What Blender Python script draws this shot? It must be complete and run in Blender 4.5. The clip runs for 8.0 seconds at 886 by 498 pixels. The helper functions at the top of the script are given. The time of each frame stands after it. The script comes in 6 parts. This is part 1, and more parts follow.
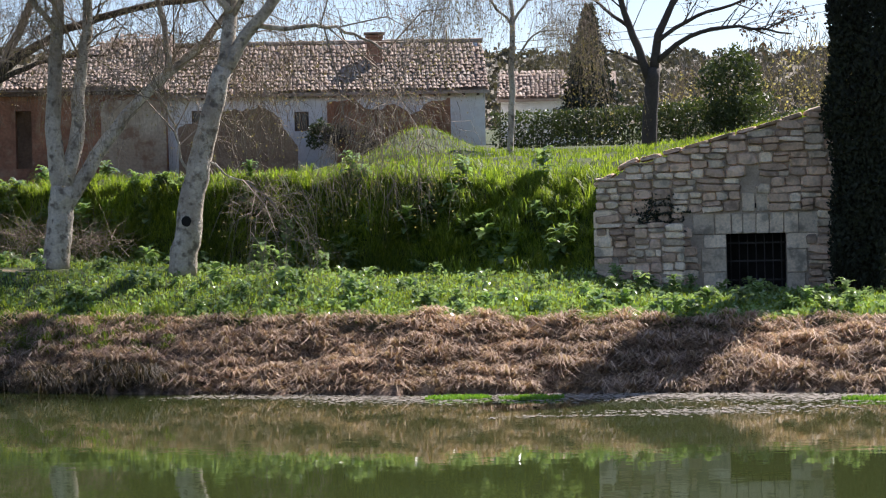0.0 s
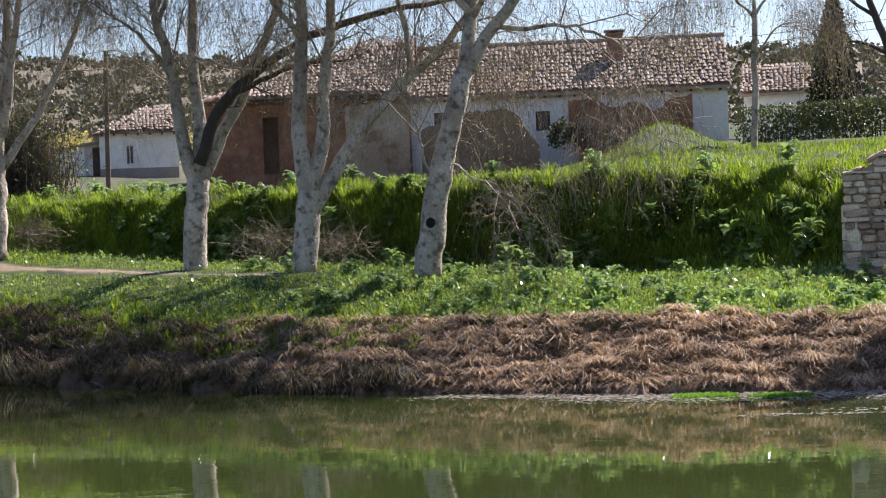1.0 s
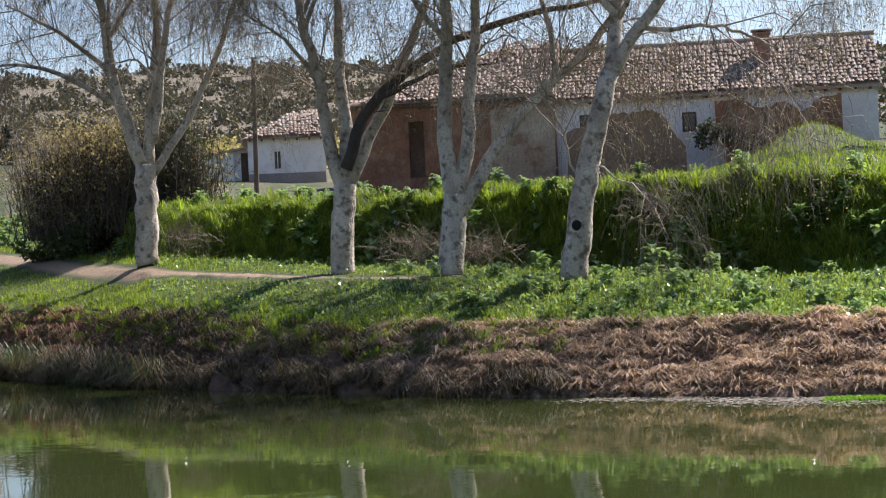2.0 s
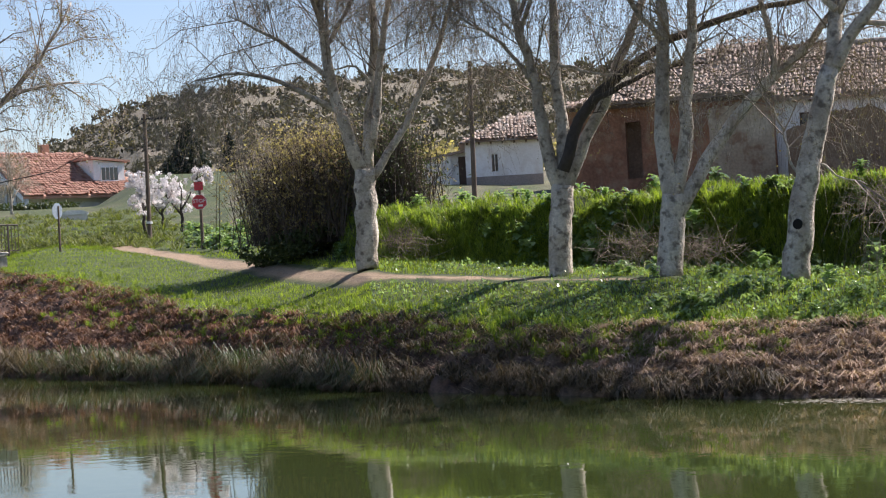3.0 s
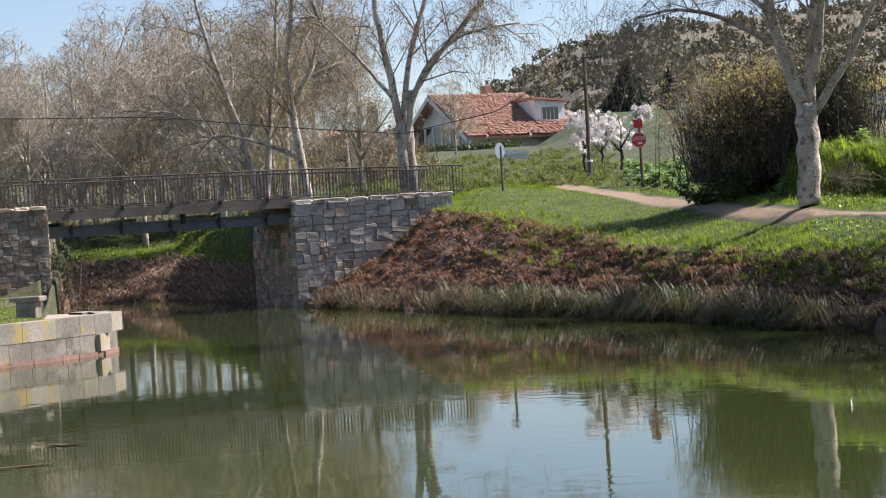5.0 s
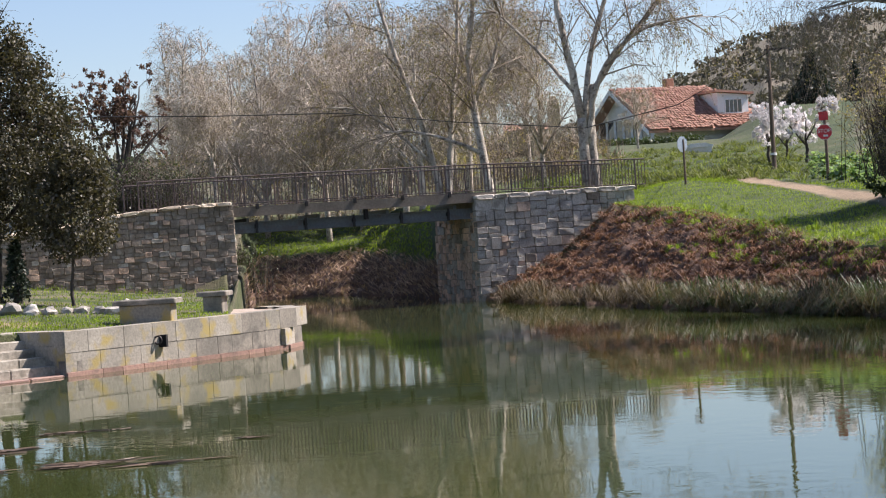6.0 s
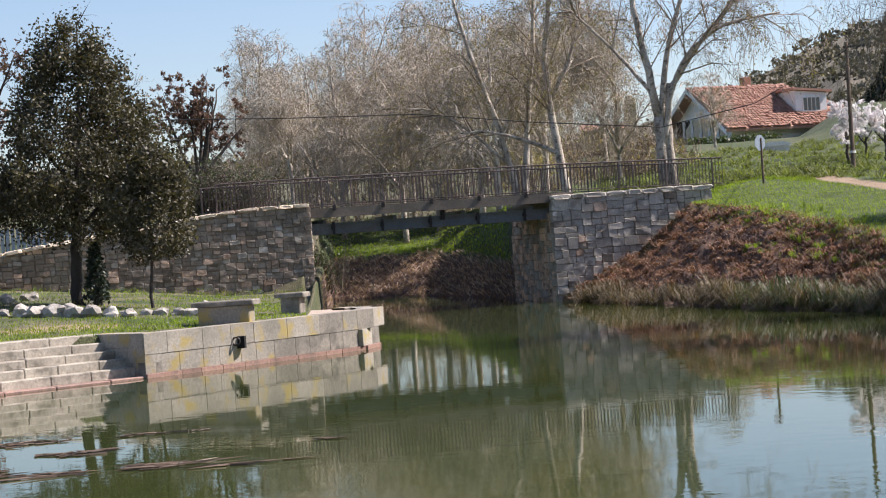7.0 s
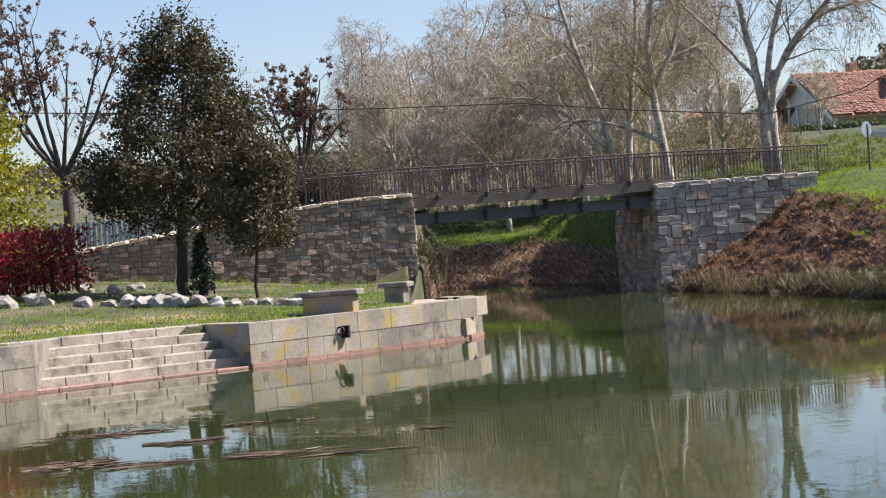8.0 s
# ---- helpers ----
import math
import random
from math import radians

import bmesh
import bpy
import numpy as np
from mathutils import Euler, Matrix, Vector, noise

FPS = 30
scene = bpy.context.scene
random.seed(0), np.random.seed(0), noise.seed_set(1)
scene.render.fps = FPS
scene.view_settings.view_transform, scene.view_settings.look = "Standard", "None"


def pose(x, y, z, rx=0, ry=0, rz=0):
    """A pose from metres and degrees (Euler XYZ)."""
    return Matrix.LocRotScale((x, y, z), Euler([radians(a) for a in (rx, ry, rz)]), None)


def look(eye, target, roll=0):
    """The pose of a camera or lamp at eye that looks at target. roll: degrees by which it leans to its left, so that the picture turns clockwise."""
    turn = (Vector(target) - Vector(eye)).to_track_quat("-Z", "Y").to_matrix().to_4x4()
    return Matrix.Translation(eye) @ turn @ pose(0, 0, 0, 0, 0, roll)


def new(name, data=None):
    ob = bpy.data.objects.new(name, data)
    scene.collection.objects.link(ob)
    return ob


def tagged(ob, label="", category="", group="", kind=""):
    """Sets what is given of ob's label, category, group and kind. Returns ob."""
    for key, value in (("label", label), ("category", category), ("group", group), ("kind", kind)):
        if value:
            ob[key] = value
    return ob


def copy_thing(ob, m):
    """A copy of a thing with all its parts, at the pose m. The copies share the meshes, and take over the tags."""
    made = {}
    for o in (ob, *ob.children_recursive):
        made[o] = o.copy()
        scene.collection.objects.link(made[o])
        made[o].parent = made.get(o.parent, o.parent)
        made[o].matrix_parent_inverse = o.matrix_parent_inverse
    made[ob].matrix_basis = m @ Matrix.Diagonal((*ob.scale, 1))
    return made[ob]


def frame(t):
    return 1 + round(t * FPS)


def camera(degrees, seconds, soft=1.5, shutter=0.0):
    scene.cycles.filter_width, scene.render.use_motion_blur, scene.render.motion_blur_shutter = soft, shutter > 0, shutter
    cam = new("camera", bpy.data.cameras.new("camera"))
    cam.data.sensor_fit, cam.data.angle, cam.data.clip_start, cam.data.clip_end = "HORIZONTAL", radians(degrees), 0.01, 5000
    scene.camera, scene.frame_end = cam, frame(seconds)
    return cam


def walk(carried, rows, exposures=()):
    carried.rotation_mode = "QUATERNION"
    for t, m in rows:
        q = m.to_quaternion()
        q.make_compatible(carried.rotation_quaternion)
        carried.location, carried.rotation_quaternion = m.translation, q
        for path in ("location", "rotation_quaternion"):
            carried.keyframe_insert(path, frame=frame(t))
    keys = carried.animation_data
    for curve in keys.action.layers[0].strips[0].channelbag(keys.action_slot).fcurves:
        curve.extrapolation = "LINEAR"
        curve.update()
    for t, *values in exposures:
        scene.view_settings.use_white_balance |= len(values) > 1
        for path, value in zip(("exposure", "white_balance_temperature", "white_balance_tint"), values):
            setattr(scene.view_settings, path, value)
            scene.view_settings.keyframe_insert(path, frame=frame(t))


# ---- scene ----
H = 2.56          # the tripod's eye above the canal's water, which is z = 0
cam = camera(25.59, 8.0, 1.15)
TURNS = [
    (0.0, 0.0, -0.4, 1.3), (0.5, 4.12, -0.324, 1.618), (1.0, 7.14, -0.205, 2.278), (2.5, 13.488, 0.34, 2.793),
    (2.9, 16.447, 0.54, 3.157), (3.0, 17.841, 0.446, 3.24), (3.5, 21.928, -0.28, 3.195), (4.0, 24.321, -0.404, 3.499),
    (4.5, 27.145, -0.299, 3.737), (5.0, 30.73, -0.617, 3.619), (6.3, 36.837, -0.286, 3.827), (6.5, 37.145, -0.233, 3.819),
    (7.0, 38.328, -0.261, 4.099), (7.5, 39.922, -0.107, 4.314), (8.0, 41.362, -0.353, 4.37),
]
walk(cam, [(t, pose(0, 0, H, 90 + pitch, roll, yaw)) for t, yaw, pitch, roll in TURNS])

# ---- light: a high spring sun behind the far bank, to the right ----
SUN_AZ, SUN_EL = 40.0, 46.0
world = bpy.data.worlds.new("world")
scene.world = world
world.use_nodes = True
wn = world.node_tree.nodes
sky = wn.new("ShaderNodeTexSky")
sky.sky_type, sky.sun_disc = "NISHITA", False
sky.sun_elevation, sky.sun_rotation = radians(SUN_EL), radians(SUN_AZ)
sky.air_density, sky.dust_density, sky.ozone_density = 1.0, 0.7, 1.7
wn["Background"].inputs[1].default_value = 0.10
world.node_tree.links.new(sky.outputs[0], wn["Background"].inputs[0])
sun = new("sun", bpy.data.lights.new("sun", "SUN"))
sun.data.energy, sun.data.angle, sun.data.color = 6.3, radians(0.5), (1.0, 0.93, 0.82)
sa, se = radians(SUN_AZ), radians(SUN_EL)
sun.matrix_world = look((90 * math.sin(sa) * math.cos(se), 90 * math.cos(sa) * math.cos(se), 90 * math.sin(se)), (0, 0, 0))
scene.view_settings.exposure = 0.56
scene.view_settings.use_white_balance = True
scene.view_settings.white_balance_temperature, scene.view_settings.white_balance_tint = 6180, 19


# ---- materials ----
def nodes_of(name):
    m = bpy.data.materials.new(name)
    m.use_nodes = True
    return m, m.node_tree.nodes, m.node_tree.links, m.node_tree.nodes["Principled BSDF"]


def col(c):
    return (*c, 1.0)


def noise_node(n, l, scale, detail=4.0, stretch=None):
    geo = n.new("ShaderNodeNewGeometry")
    tex = n.new("ShaderNodeTexNoise")
    tex.inputs["Scale"].default_value, tex.inputs["Detail"].default_value = scale, detail
    if stretch:
        mp = n.new("ShaderNodeMapping")
        mp.inputs["Scale"].default_value = stretch
        l.new(geo.outputs["Position"], mp.inputs["Vector"])
        l.new(mp.outputs["Vector"], tex.inputs["Vector"])
    else:
        l.new(geo.outputs["Position"], tex.inputs["Vector"])
    return tex


def ramp(n, l, src, lo, hi, c1, c2):
    r = n.new("ShaderNodeValToRGB")
    r.color_ramp.elements[0].position, r.color_ramp.elements[1].position = lo, hi
    r.color_ramp.elements[0].color, r.color_ramp.elements[1].color = col(c1), col(c2)
    l.new(src, r.inputs["Fac"])
    return r.outputs["Color"]


def blend(n, l, fac, a, b, how="MIX"):
    m = n.new("ShaderNodeMix")
    m.data_type, m.blend_type = "RGBA", how
    if isinstance(fac, float):
        m.inputs[0].default_value = fac
    else:
        l.new(fac, m.inputs[0])
    for sock, v in ((m.inputs[6], a), (m.inputs[7], b)):
        if isinstance(v, tuple):
            sock.default_value = col(v)
        else:
            l.new(v, sock)
    return m.outputs[2]


def relief(n, l, bsdf, height, strength, distance):
    b = n.new("ShaderNodeBump")
    b.inputs["Strength"].default_value, b.inputs["Distance"].default_value = strength, distance
    l.new(height, b.inputs["Height"])
    l.new(b.outputs["Normal"], bsdf.inputs["Normal"])


def surface(name, c1, c2, big=0.8, fine=12.0, rough=0.85, bump=0.4, depth=0.02, stain=None, amount=0.5, vary=0.0, metal=0.0, island=False, stretch=None, grain=(0.78, 1.17)):
    """A weathered surface: two colours in broad patches, fine grain, stains of a third colour, and a shade that varies from piece to piece."""
    m, n, l, b = nodes_of(name)
    t1, t2 = noise_node(n, l, big, 5.0, stretch), noise_node(n, l, fine, 6.0)
    c = ramp(n, l, t1.outputs["Fac"], 0.35, 0.65, c1, c2)
    g = ramp(n, l, t2.outputs["Fac"], 0.3, 0.7, (grain[0],) * 3, (grain[1],) * 3)
    c = blend(n, l, 1.0, c, g, "MULTIPLY")
    if stain:
        t3 = noise_node(n, l, big * 2.7, 6.0)
        f = ramp(n, l, t3.outputs["Fac"], 0.52, 0.66, (0, 0, 0), (amount,) * 3)
        c = blend(n, l, f, c, stain)
    if vary:
        if island:
            src = n.new("ShaderNodeNewGeometry").outputs["Random Per Island"]
        else:
            src = n.new("ShaderNodeObjectInfo").outputs["Random"]
        v = ramp(n, l, src, 0.0, 1.0, (1 - vary,) * 3, (1 + vary,) * 3)
        c = blend(n, l, 1.0, c, v, "MULTIPLY")
    l.new(c, b.inputs["Base Color"])
    b.inputs["Roughness"].default_value, b.inputs["Metallic"].default_value = rough, metal
    relief(n, l, b, t2.outputs["Fac"], bump, depth)
    return m


def leafy(name, c1, c2, glow=0.5, rough=0.5, gain=1.6, tint=(1.0, 1.05, 0.6)):
    """Leaves and blades: each has its own shade, and lets part of the light through."""
    m, n, l, b = nodes_of(name)
    isl = n.new("ShaderNodeNewGeometry").outputs["Random Per Island"]
    c = ramp(n, l, isl, 0.0, 1.0, c1, c2)
    t = noise_node(n, l, 0.7, 3.0)
    c = blend(n, l, 1.0, c, ramp(n, l, t.outputs["Fac"], 0.35, 0.65, (0.75,) * 3, (1.25,) * 3), "MULTIPLY")
    l.new(c, b.inputs["Base Color"])
    b.inputs["Roughness"].default_value = rough
    tr = n.new("ShaderNodeBsdfTranslucent")
    l.new(blend(n, l, 1.0, c, tuple(gain * k for k in tint), "MULTIPLY"), tr.inputs["Color"])
    mix = n.new("ShaderNodeMixShader")
    mix.inputs[0].default_value = glow
    l.new(b.outputs[0], mix.inputs[1])
    l.new(tr.outputs[0], mix.inputs[2])
    l.new(mix.outputs[0], n["Material Output"].inputs["Surface"])
    return m


STONE = surface("pale_limestone", (0.82, 0.68, 0.52), (0.66, 0.52, 0.385), 1.6, 22, 0.9, 0.6, 0.02, (0.12, 0.11, 0.09), 0.6, 0.28)
WARM_STONE = surface("rubble_stone", (0.70, 0.51, 0.38), (0.52, 0.36, 0.255), 1.5, 20, 0.92, 0.6, 0.02, (0.13, 0.10, 0.08), 0.6, 0.32)
GREY_STONE = surface("grey_stone", (0.52, 0.475, 0.41), (0.34, 0.30, 0.25), 1.2, 18, 0.9, 0.6, 0.02, (0.15, 0.125, 0.10), 0.6, 0.15)
DARK_STONE = surface("dark_rubble", (0.30, 0.24, 0.185), (0.18, 0.145, 0.11), 1.4, 16, 0.92, 0.6, 0.02, (0.44, 0.40, 0.34), 0.45, 0.16)
MORTAR = surface("earth_mortar", (0.48, 0.385, 0.30), (0.35, 0.28, 0.215), 2.0, 25, 0.95, 0.5, 0.02)
DARK_MORTAR = surface("dark_mortar", (0.30, 0.255, 0.20), (0.22, 0.185, 0.15), 2.0, 25, 0.95, 0.5, 0.02)
STEP = surface("step_limestone", (0.46, 0.41, 0.33), (0.30, 0.265, 0.21), 1.3, 18, 0.85, 0.6, 0.02, (0.13, 0.115, 0.085), 0.7, 0.10)
QUAY = surface("quay_limestone", (0.32, 0.28, 0.225), (0.165, 0.148, 0.12), 0.9, 18, 0.85, 0.5, 0.015, (0.10, 0.09, 0.075), 0.75, 0.07, stretch=(1.6, 1.6, .6))
LICHEN = surface("lichened_limestone", (0.36, 0.32, 0.26), (0.22, 0.20, 0.16), 0.8, 18, 0.88, 0.5, 0.015, (0.36, 0.27, 0.08), 0.85, 0.07)
RED_BASE = surface("red_waterline_stone", (0.34, 0.20, 0.15), (0.28, 0.17, 0.13), 1.5, 18, 0.6, 0.5, 0.015, (0.14, 0.10, 0.08), 0.6, 0.2)
BARK = surface("pale_bark", (0.64, 0.57, 0.47), (0.37, 0.31, 0.245), 2.2, 16, 0.85, 1.0, 0.06, (0.10, 0.075, 0.055), 0.8, 0.0, 0, False, (1, 1, 0.5))
TWIG = surface("pale_twig", (0.36, 0.285, 0.21), (0.22, 0.17, 0.12), 0.6, 9, 0.8, 0.2, 0.01, None, 0, 0.35, 0, True)
DARK_BARK = surface("dark_bark", (0.075, 0.06, 0.048), (0.045, 0.036, 0.03), 1.1, 14, 0.9, 0.6, 0.03)
DARK_TWIG = surface("dark_twig", (0.10, 0.075, 0.055), (0.06, 0.045, 0.035), 1.0, 9, 0.85, 0.2, 0.01, None, 0, 0.35, 0, True)
PALE_TWIG = surface("silver_twig", (0.52, 0.45, 0.365), (0.35, 0.295, 0.23), 0.6, 9, 0.8, 0.2, 0.01, None, 0, 0.3, 0, True)
BUDS = leafy("olive_buds", (0.20, 0.165, 0.08), (0.29, 0.24, 0.12), 0.45, 0.6, 1.3)
GRASS = leafy("grass_blades", (0.060, 0.105, 0.010), (0.25, 0.31, 0.035), 0.5, 0.5, 1.9)
DOCK = leafy("broad_leaf", (0.11, 0.18, 0.065), (0.27, 0.35, 0.17), 0.4, 0.22, 1.8)
STRAW = leafy("dry_straw", (0.26, 0.155, 0.105), (0.70, 0.525, 0.385), 0.25, 0.7, 1.0)
REED = leafy("bank_sedge", (0.035, 0.030, 0.013), (0.20, 0.14, 0.072), 0.25, 0.6, 1.2)
RUST_LEAF = leafy("dead_leaf_litter", (0.10, 0.048, 0.030), (0.33, 0.17, 0.10), 0.2, 0.7, 1.0)
OAK_LEAF = leafy("holm_oak_leaf", (0.026, 0.024, 0.013), (0.115, 0.098, 0.050), 0.25, 0.55, 1.3)
CYPRESS = leafy("cypress_scale", (0.012, 0.016, 0.009), (0.030, 0.036, 0.018), 0.15, 0.85, 1.2)
CONIFER = leafy("dark_conifer", (0.012, 0.02, 0.014), (0.035, 0.05, 0.03), 0.15, 0.6, 1.2)
MEADOW = leafy("meadow_blades", (0.045, 0.060, 0.014), (0.16, 0.18, 0.04), 0.42, 0.6, 1.6)
GOLD = leafy("golden_conifer", (0.10, 0.11, 0.008), (0.30, 0.26, 0.016), 0.4, 0.5, 1.5)
HEDGE = leafy("hedge_leaf", (0.030, 0.048, 0.014), (0.085, 0.105, 0.03), 0.25, 0.5, 1.5)
RED_LEAF = leafy("red_hedge_leaf", (0.16, 0.014, 0.026), (0.40, 0.05, 0.075), 0.4, 0.45, 1.5)
BLOSSOM = leafy("white_blossom", (0.72, 0.68, 0.67), (0.90, 0.87, 0.86), 0.5, 0.7, 1.1, (1.0, 1.0, 1.0))
BROWN_LEAF = leafy("brown_seed_clusters", (0.08, 0.045, 0.035), (0.19, 0.11, 0.08), 0.25, 0.7, 1.2)
SCRUB = leafy("hill_scrub", (0.065, 0.060, 0.042), (0.15, 0.135, 0.095), 0.15, 0.7, 1.2)
THICKET = leafy("budding_thicket", (0.26, 0.20, 0.10), (0.46, 0.39, 0.18), 0.5, 0.6, 1.3)
LIME = surface("limewashed_wall", (0.86, 0.84, 0.81), (0.78, 0.76, 0.72), 0.5, 9, 0.9, 0.25, 0.02, (0.55, 0.46, 0.38), 0.35, grain=(0.92, 1.05))
GREY_BASE = surface("grey_plinth", (0.36, 0.30, 0.26), (0.28, 0.24, 0.21), 0.9, 12, 0.92, 0.3, 0.02)
ADOBE = surface("red_adobe", (0.33, 0.150, 0.082), (0.19, 0.085, 0.048), 0.7, 7, 0.95, 0.8, 0.06, (0.36, 0.24, 0.15), 0.5)
RENDERED = surface("crumbling_plaster", (0.54, 0.45, 0.33), (0.38, 0.27, 0.18), 0.55, 8, 0.95, 0.5, 0.03, (0.22, 0.11, 0.06), 0.8)
TILE = surface("old_roof_tile", (0.40, 0.31, 0.245), (0.28, 0.205, 0.16), 0.5, 10, 0.9, 0.3, 0.02, (0.44, 0.40, 0.34), 0.7, 0.28, 0, True)
RED_TILE = surface("orange_roof_tile", (0.47, 0.27, 0.19), (0.38, 0.20, 0.14), 0.4, 8, 0.85, 0.3, 0.02, None, 0, 0.16, 0, True)
EARTH_WALL = surface("brown_earth_wall", (0.27, 0.17, 0.11), (0.18, 0.11, 0.07), 0.8, 7, 0.95, 0.8, 0.06, (0.34, 0.25, 0.17), 0.4)
DECK_EDGE = surface("brown_deck_edge", (0.20, 0.165, 0.13), (0.14, 0.115, 0.09), 1.2, 14, 0.8, 0.3, 0.01)
BRICK = surface("chimney_brick", (0.36, 0.19, 0.12), (0.28, 0.14, 0.09), 2.0, 14, 0.9, 0.5, 0.02)
WOOD = surface("weathered_wood", (0.11, 0.065, 0.045), (0.07, 0.045, 0.03), 2.0, 20, 0.85, 0.4, 0.01)
POLE_WOOD = surface("pole_wood", (0.17, 0.12, 0.085), (0.11, 0.08, 0.06), 2.0, 20, 0.85, 0.4, 0.01)
IRON = surface("dark_iron", (0.05, 0.045, 0.045), (0.035, 0.03, 0.03), 3.0, 20, 0.55, 0.2, 0.005, None, 0, 0, 0.6)
RAIL_PAINT = surface("rail_brown_paint", (0.10, 0.075, 0.07), (0.075, 0.055, 0.05), 1.5, 20, 0.6, 0.2, 0.005, (0.16, 0.08, 0.05), 0.4)
GIRDER = surface("grey_girder_paint", (0.16, 0.165, 0.165), (0.11, 0.115, 0.12), 1.0, 14, 0.6, 0.2, 0.01, (0.14, 0.08, 0.05), 0.4)
DECK = surface("concrete_deck", (0.34, 0.30, 0.25), (0.26, 0.23, 0.19), 0.8, 14, 0.85, 0.3, 0.01)
# near-black colour that stands in for the shade inside openings and holes
HOLE_SHADE = surface("hole_shade", (0.012, 0.011, 0.010), (0.008, 0.007, 0.007), 1.0, 6, 0.95, 0.1, 0.01)
WHITE_PAINT = surface("white_paint", (0.82, 0.82, 0.80), (0.75, 0.75, 0.73), 1.0, 15, 0.5, 0.1, 0.004)
RED_PAINT = surface("sign_red", (0.62, 0.035, 0.05), (0.55, 0.03, 0.04), 2.0, 15, 0.4, 0.1, 0.003)
BLUE_GREY = surface("sign_back_metal", (0.34, 0.40, 0.46), (0.28, 0.33, 0.38), 2.0, 15, 0.45, 0.1, 0.003, None, 0, 0, 0.3)
BOULDER = surface("white_boulder", (0.46, 0.43, 0.38), (0.30, 0.27, 0.23), 2.5, 16, 0.9, 0.5, 0.03, (0.2, 0.18, 0.15), 0.5, 0.2)
SCUM = surface("floating_scum", (0.33, 0.29, 0.235), (0.19, 0.165, 0.13), 3.0, 30, 0.6, 0.3, 0.01, (0.14, 0.13, 0.08), 0.6)
FLOATING = leafy("floating_reed_litter", (0.08, 0.05, 0.032), (0.20, 0.135, 0.09), 0.1, 0.6, 1.0)
ALGAE = leafy("water_weed", (0.09, 0.20, 0.02), (0.20, 0.34, 0.04), 0.4, 0.4, 1.5)
CABLE = surface("black_cable", (0.02, 0.02, 0.02), (0.015, 0.015, 0.015), 3, 20, 0.6, 0.1, 0.002)
TOWER = surface("tower_stone", (0.46, 0.38, 0.24), (0.38, 0.31, 0.19), 0.3, 3, 0.9, 0.3, 0.05)

GLASS, gn, gl, gb = nodes_of("window_glass")
gb.inputs["Base Color"].default_value = (0.03, 0.035, 0.04, 1)
gb.inputs["Roughness"].default_value, gb.inputs["Specular IOR Level"].default_value = 0.06, 0.8

WATER, n, l, b = nodes_of("canal_water")
tb = noise_node(n, l, 0.05, 3.0)
l.new(ramp(n, l, tb.outputs["Fac"], 0.35, 0.65, (0.034, 0.046, 0.013), (0.044, 0.056, 0.018)), b.inputs["Base Color"])
b.inputs["Roughness"].default_value, b.inputs["IOR"].default_value = 0.02, 1.33
w1, w2 = noise_node(n, l, 3.2, 3.0, (1.0, 1.0, 1.0)), noise_node(n, l, 0.5, 2.0)
hsum = n.new("ShaderNodeMath")
hsum.operation = "MULTIPLY"
l.new(w1.outputs["Fac"], hsum.inputs[0])
l.new(ramp(n, l, w2.outputs["Fac"], 0.4, 0.65, (0.25,) * 3, (1.0,) * 3), hsum.inputs[1])
relief(n, l, b, hsum.outputs[0], 0.10, 0.022)

GROUND, n, l, b = nodes_of("bank_ground")


def cover(name):
    a = n.new("ShaderNodeAttribute")
    a.attribute_name = name
    return a.outputs["Fac"]


tg, tf, tm = noise_node(n, l, 0.9, 5.0), noise_node(n, l, 24.0, 6.0), noise_node(n, l, 5.0, 6.0)
c_grass = ramp(n, l, tg.outputs["Fac"], 0.35, 0.65, (0.028, 0.044, 0.010), (0.070, 0.092, 0.020))
c_straw = ramp(n, l, tm.outputs["Fac"], 0.32, 0.68, (0.055, 0.034, 0.022), (0.30, 0.20, 0.13))
c_path = ramp(n, l, tm.outputs["Fac"], 0.3, 0.7, (0.24, 0.17, 0.105), (0.34, 0.25, 0.16))
c_dry = ramp(n, l, tm.outputs["Fac"], 0.3, 0.7, (0.13, 0.105, 0.07), (0.22, 0.175, 0.12))
cc = blend(n, l, cover("dry"), c_grass, c_dry)
cc = blend(n, l, cover("straw"), cc, c_straw)
c_rust = ramp(n, l, tm.outputs["Fac"], 0.32, 0.68, (0.045, 0.027, 0.019), (0.17, 0.095, 0.06))
cc = blend(n, l, cover("rust"), cc, c_rust)
cc = blend(n, l, cover("path"), cc, c_path)
cc = blend(n, l, 1.0, cc, ramp(n, l, tf.outputs["Fac"], 0.3, 0.7, (0.6,) * 3, (1.3,) * 3), "MULTIPLY")
l.new(cc, b.inputs["Base Color"])
b.inputs["Roughness"].default_value = 0.95
relief(n, l, b, tf.outputs["Fac"], 0.7, 0.05)


# ---- mesh helpers ----
def spot(bearing, reach, z=0.0, turn=0.0):
    """A pose at a bearing (degrees to the left of the first view) and a distance from the tripod: x to the right, y away from it."""
    a = radians(bearing)
    return pose(-math.sin(a) * reach, math.cos(a) * reach, z, 0, 0, bearing + turn)


def polar(bearing, reach, z=0.0):
    return spot(bearing, reach, z).translation


def mesh_of(name, verts, faces, material, smooth=False):
    me = bpy.data.meshes.new(name)
    me.from_pydata(verts, [], faces)
    me.materials.append(material)
    if smooth:
        me.polygons.foreach_set("use_smooth", [True] * len(me.polygons))
    me.update()
    return me


def child(name, me, parent, m=None, label=""):
    ob = new(name, me)
    ob.parent = parent
    if m is not None:
        ob.matrix_basis = m
    return tagged(ob, label)


def part(name, geom, material, parent, label="", m=None, smooth=False):
    return child(name, mesh_of(name, geom[0], geom[1], material, smooth), parent, m, label)


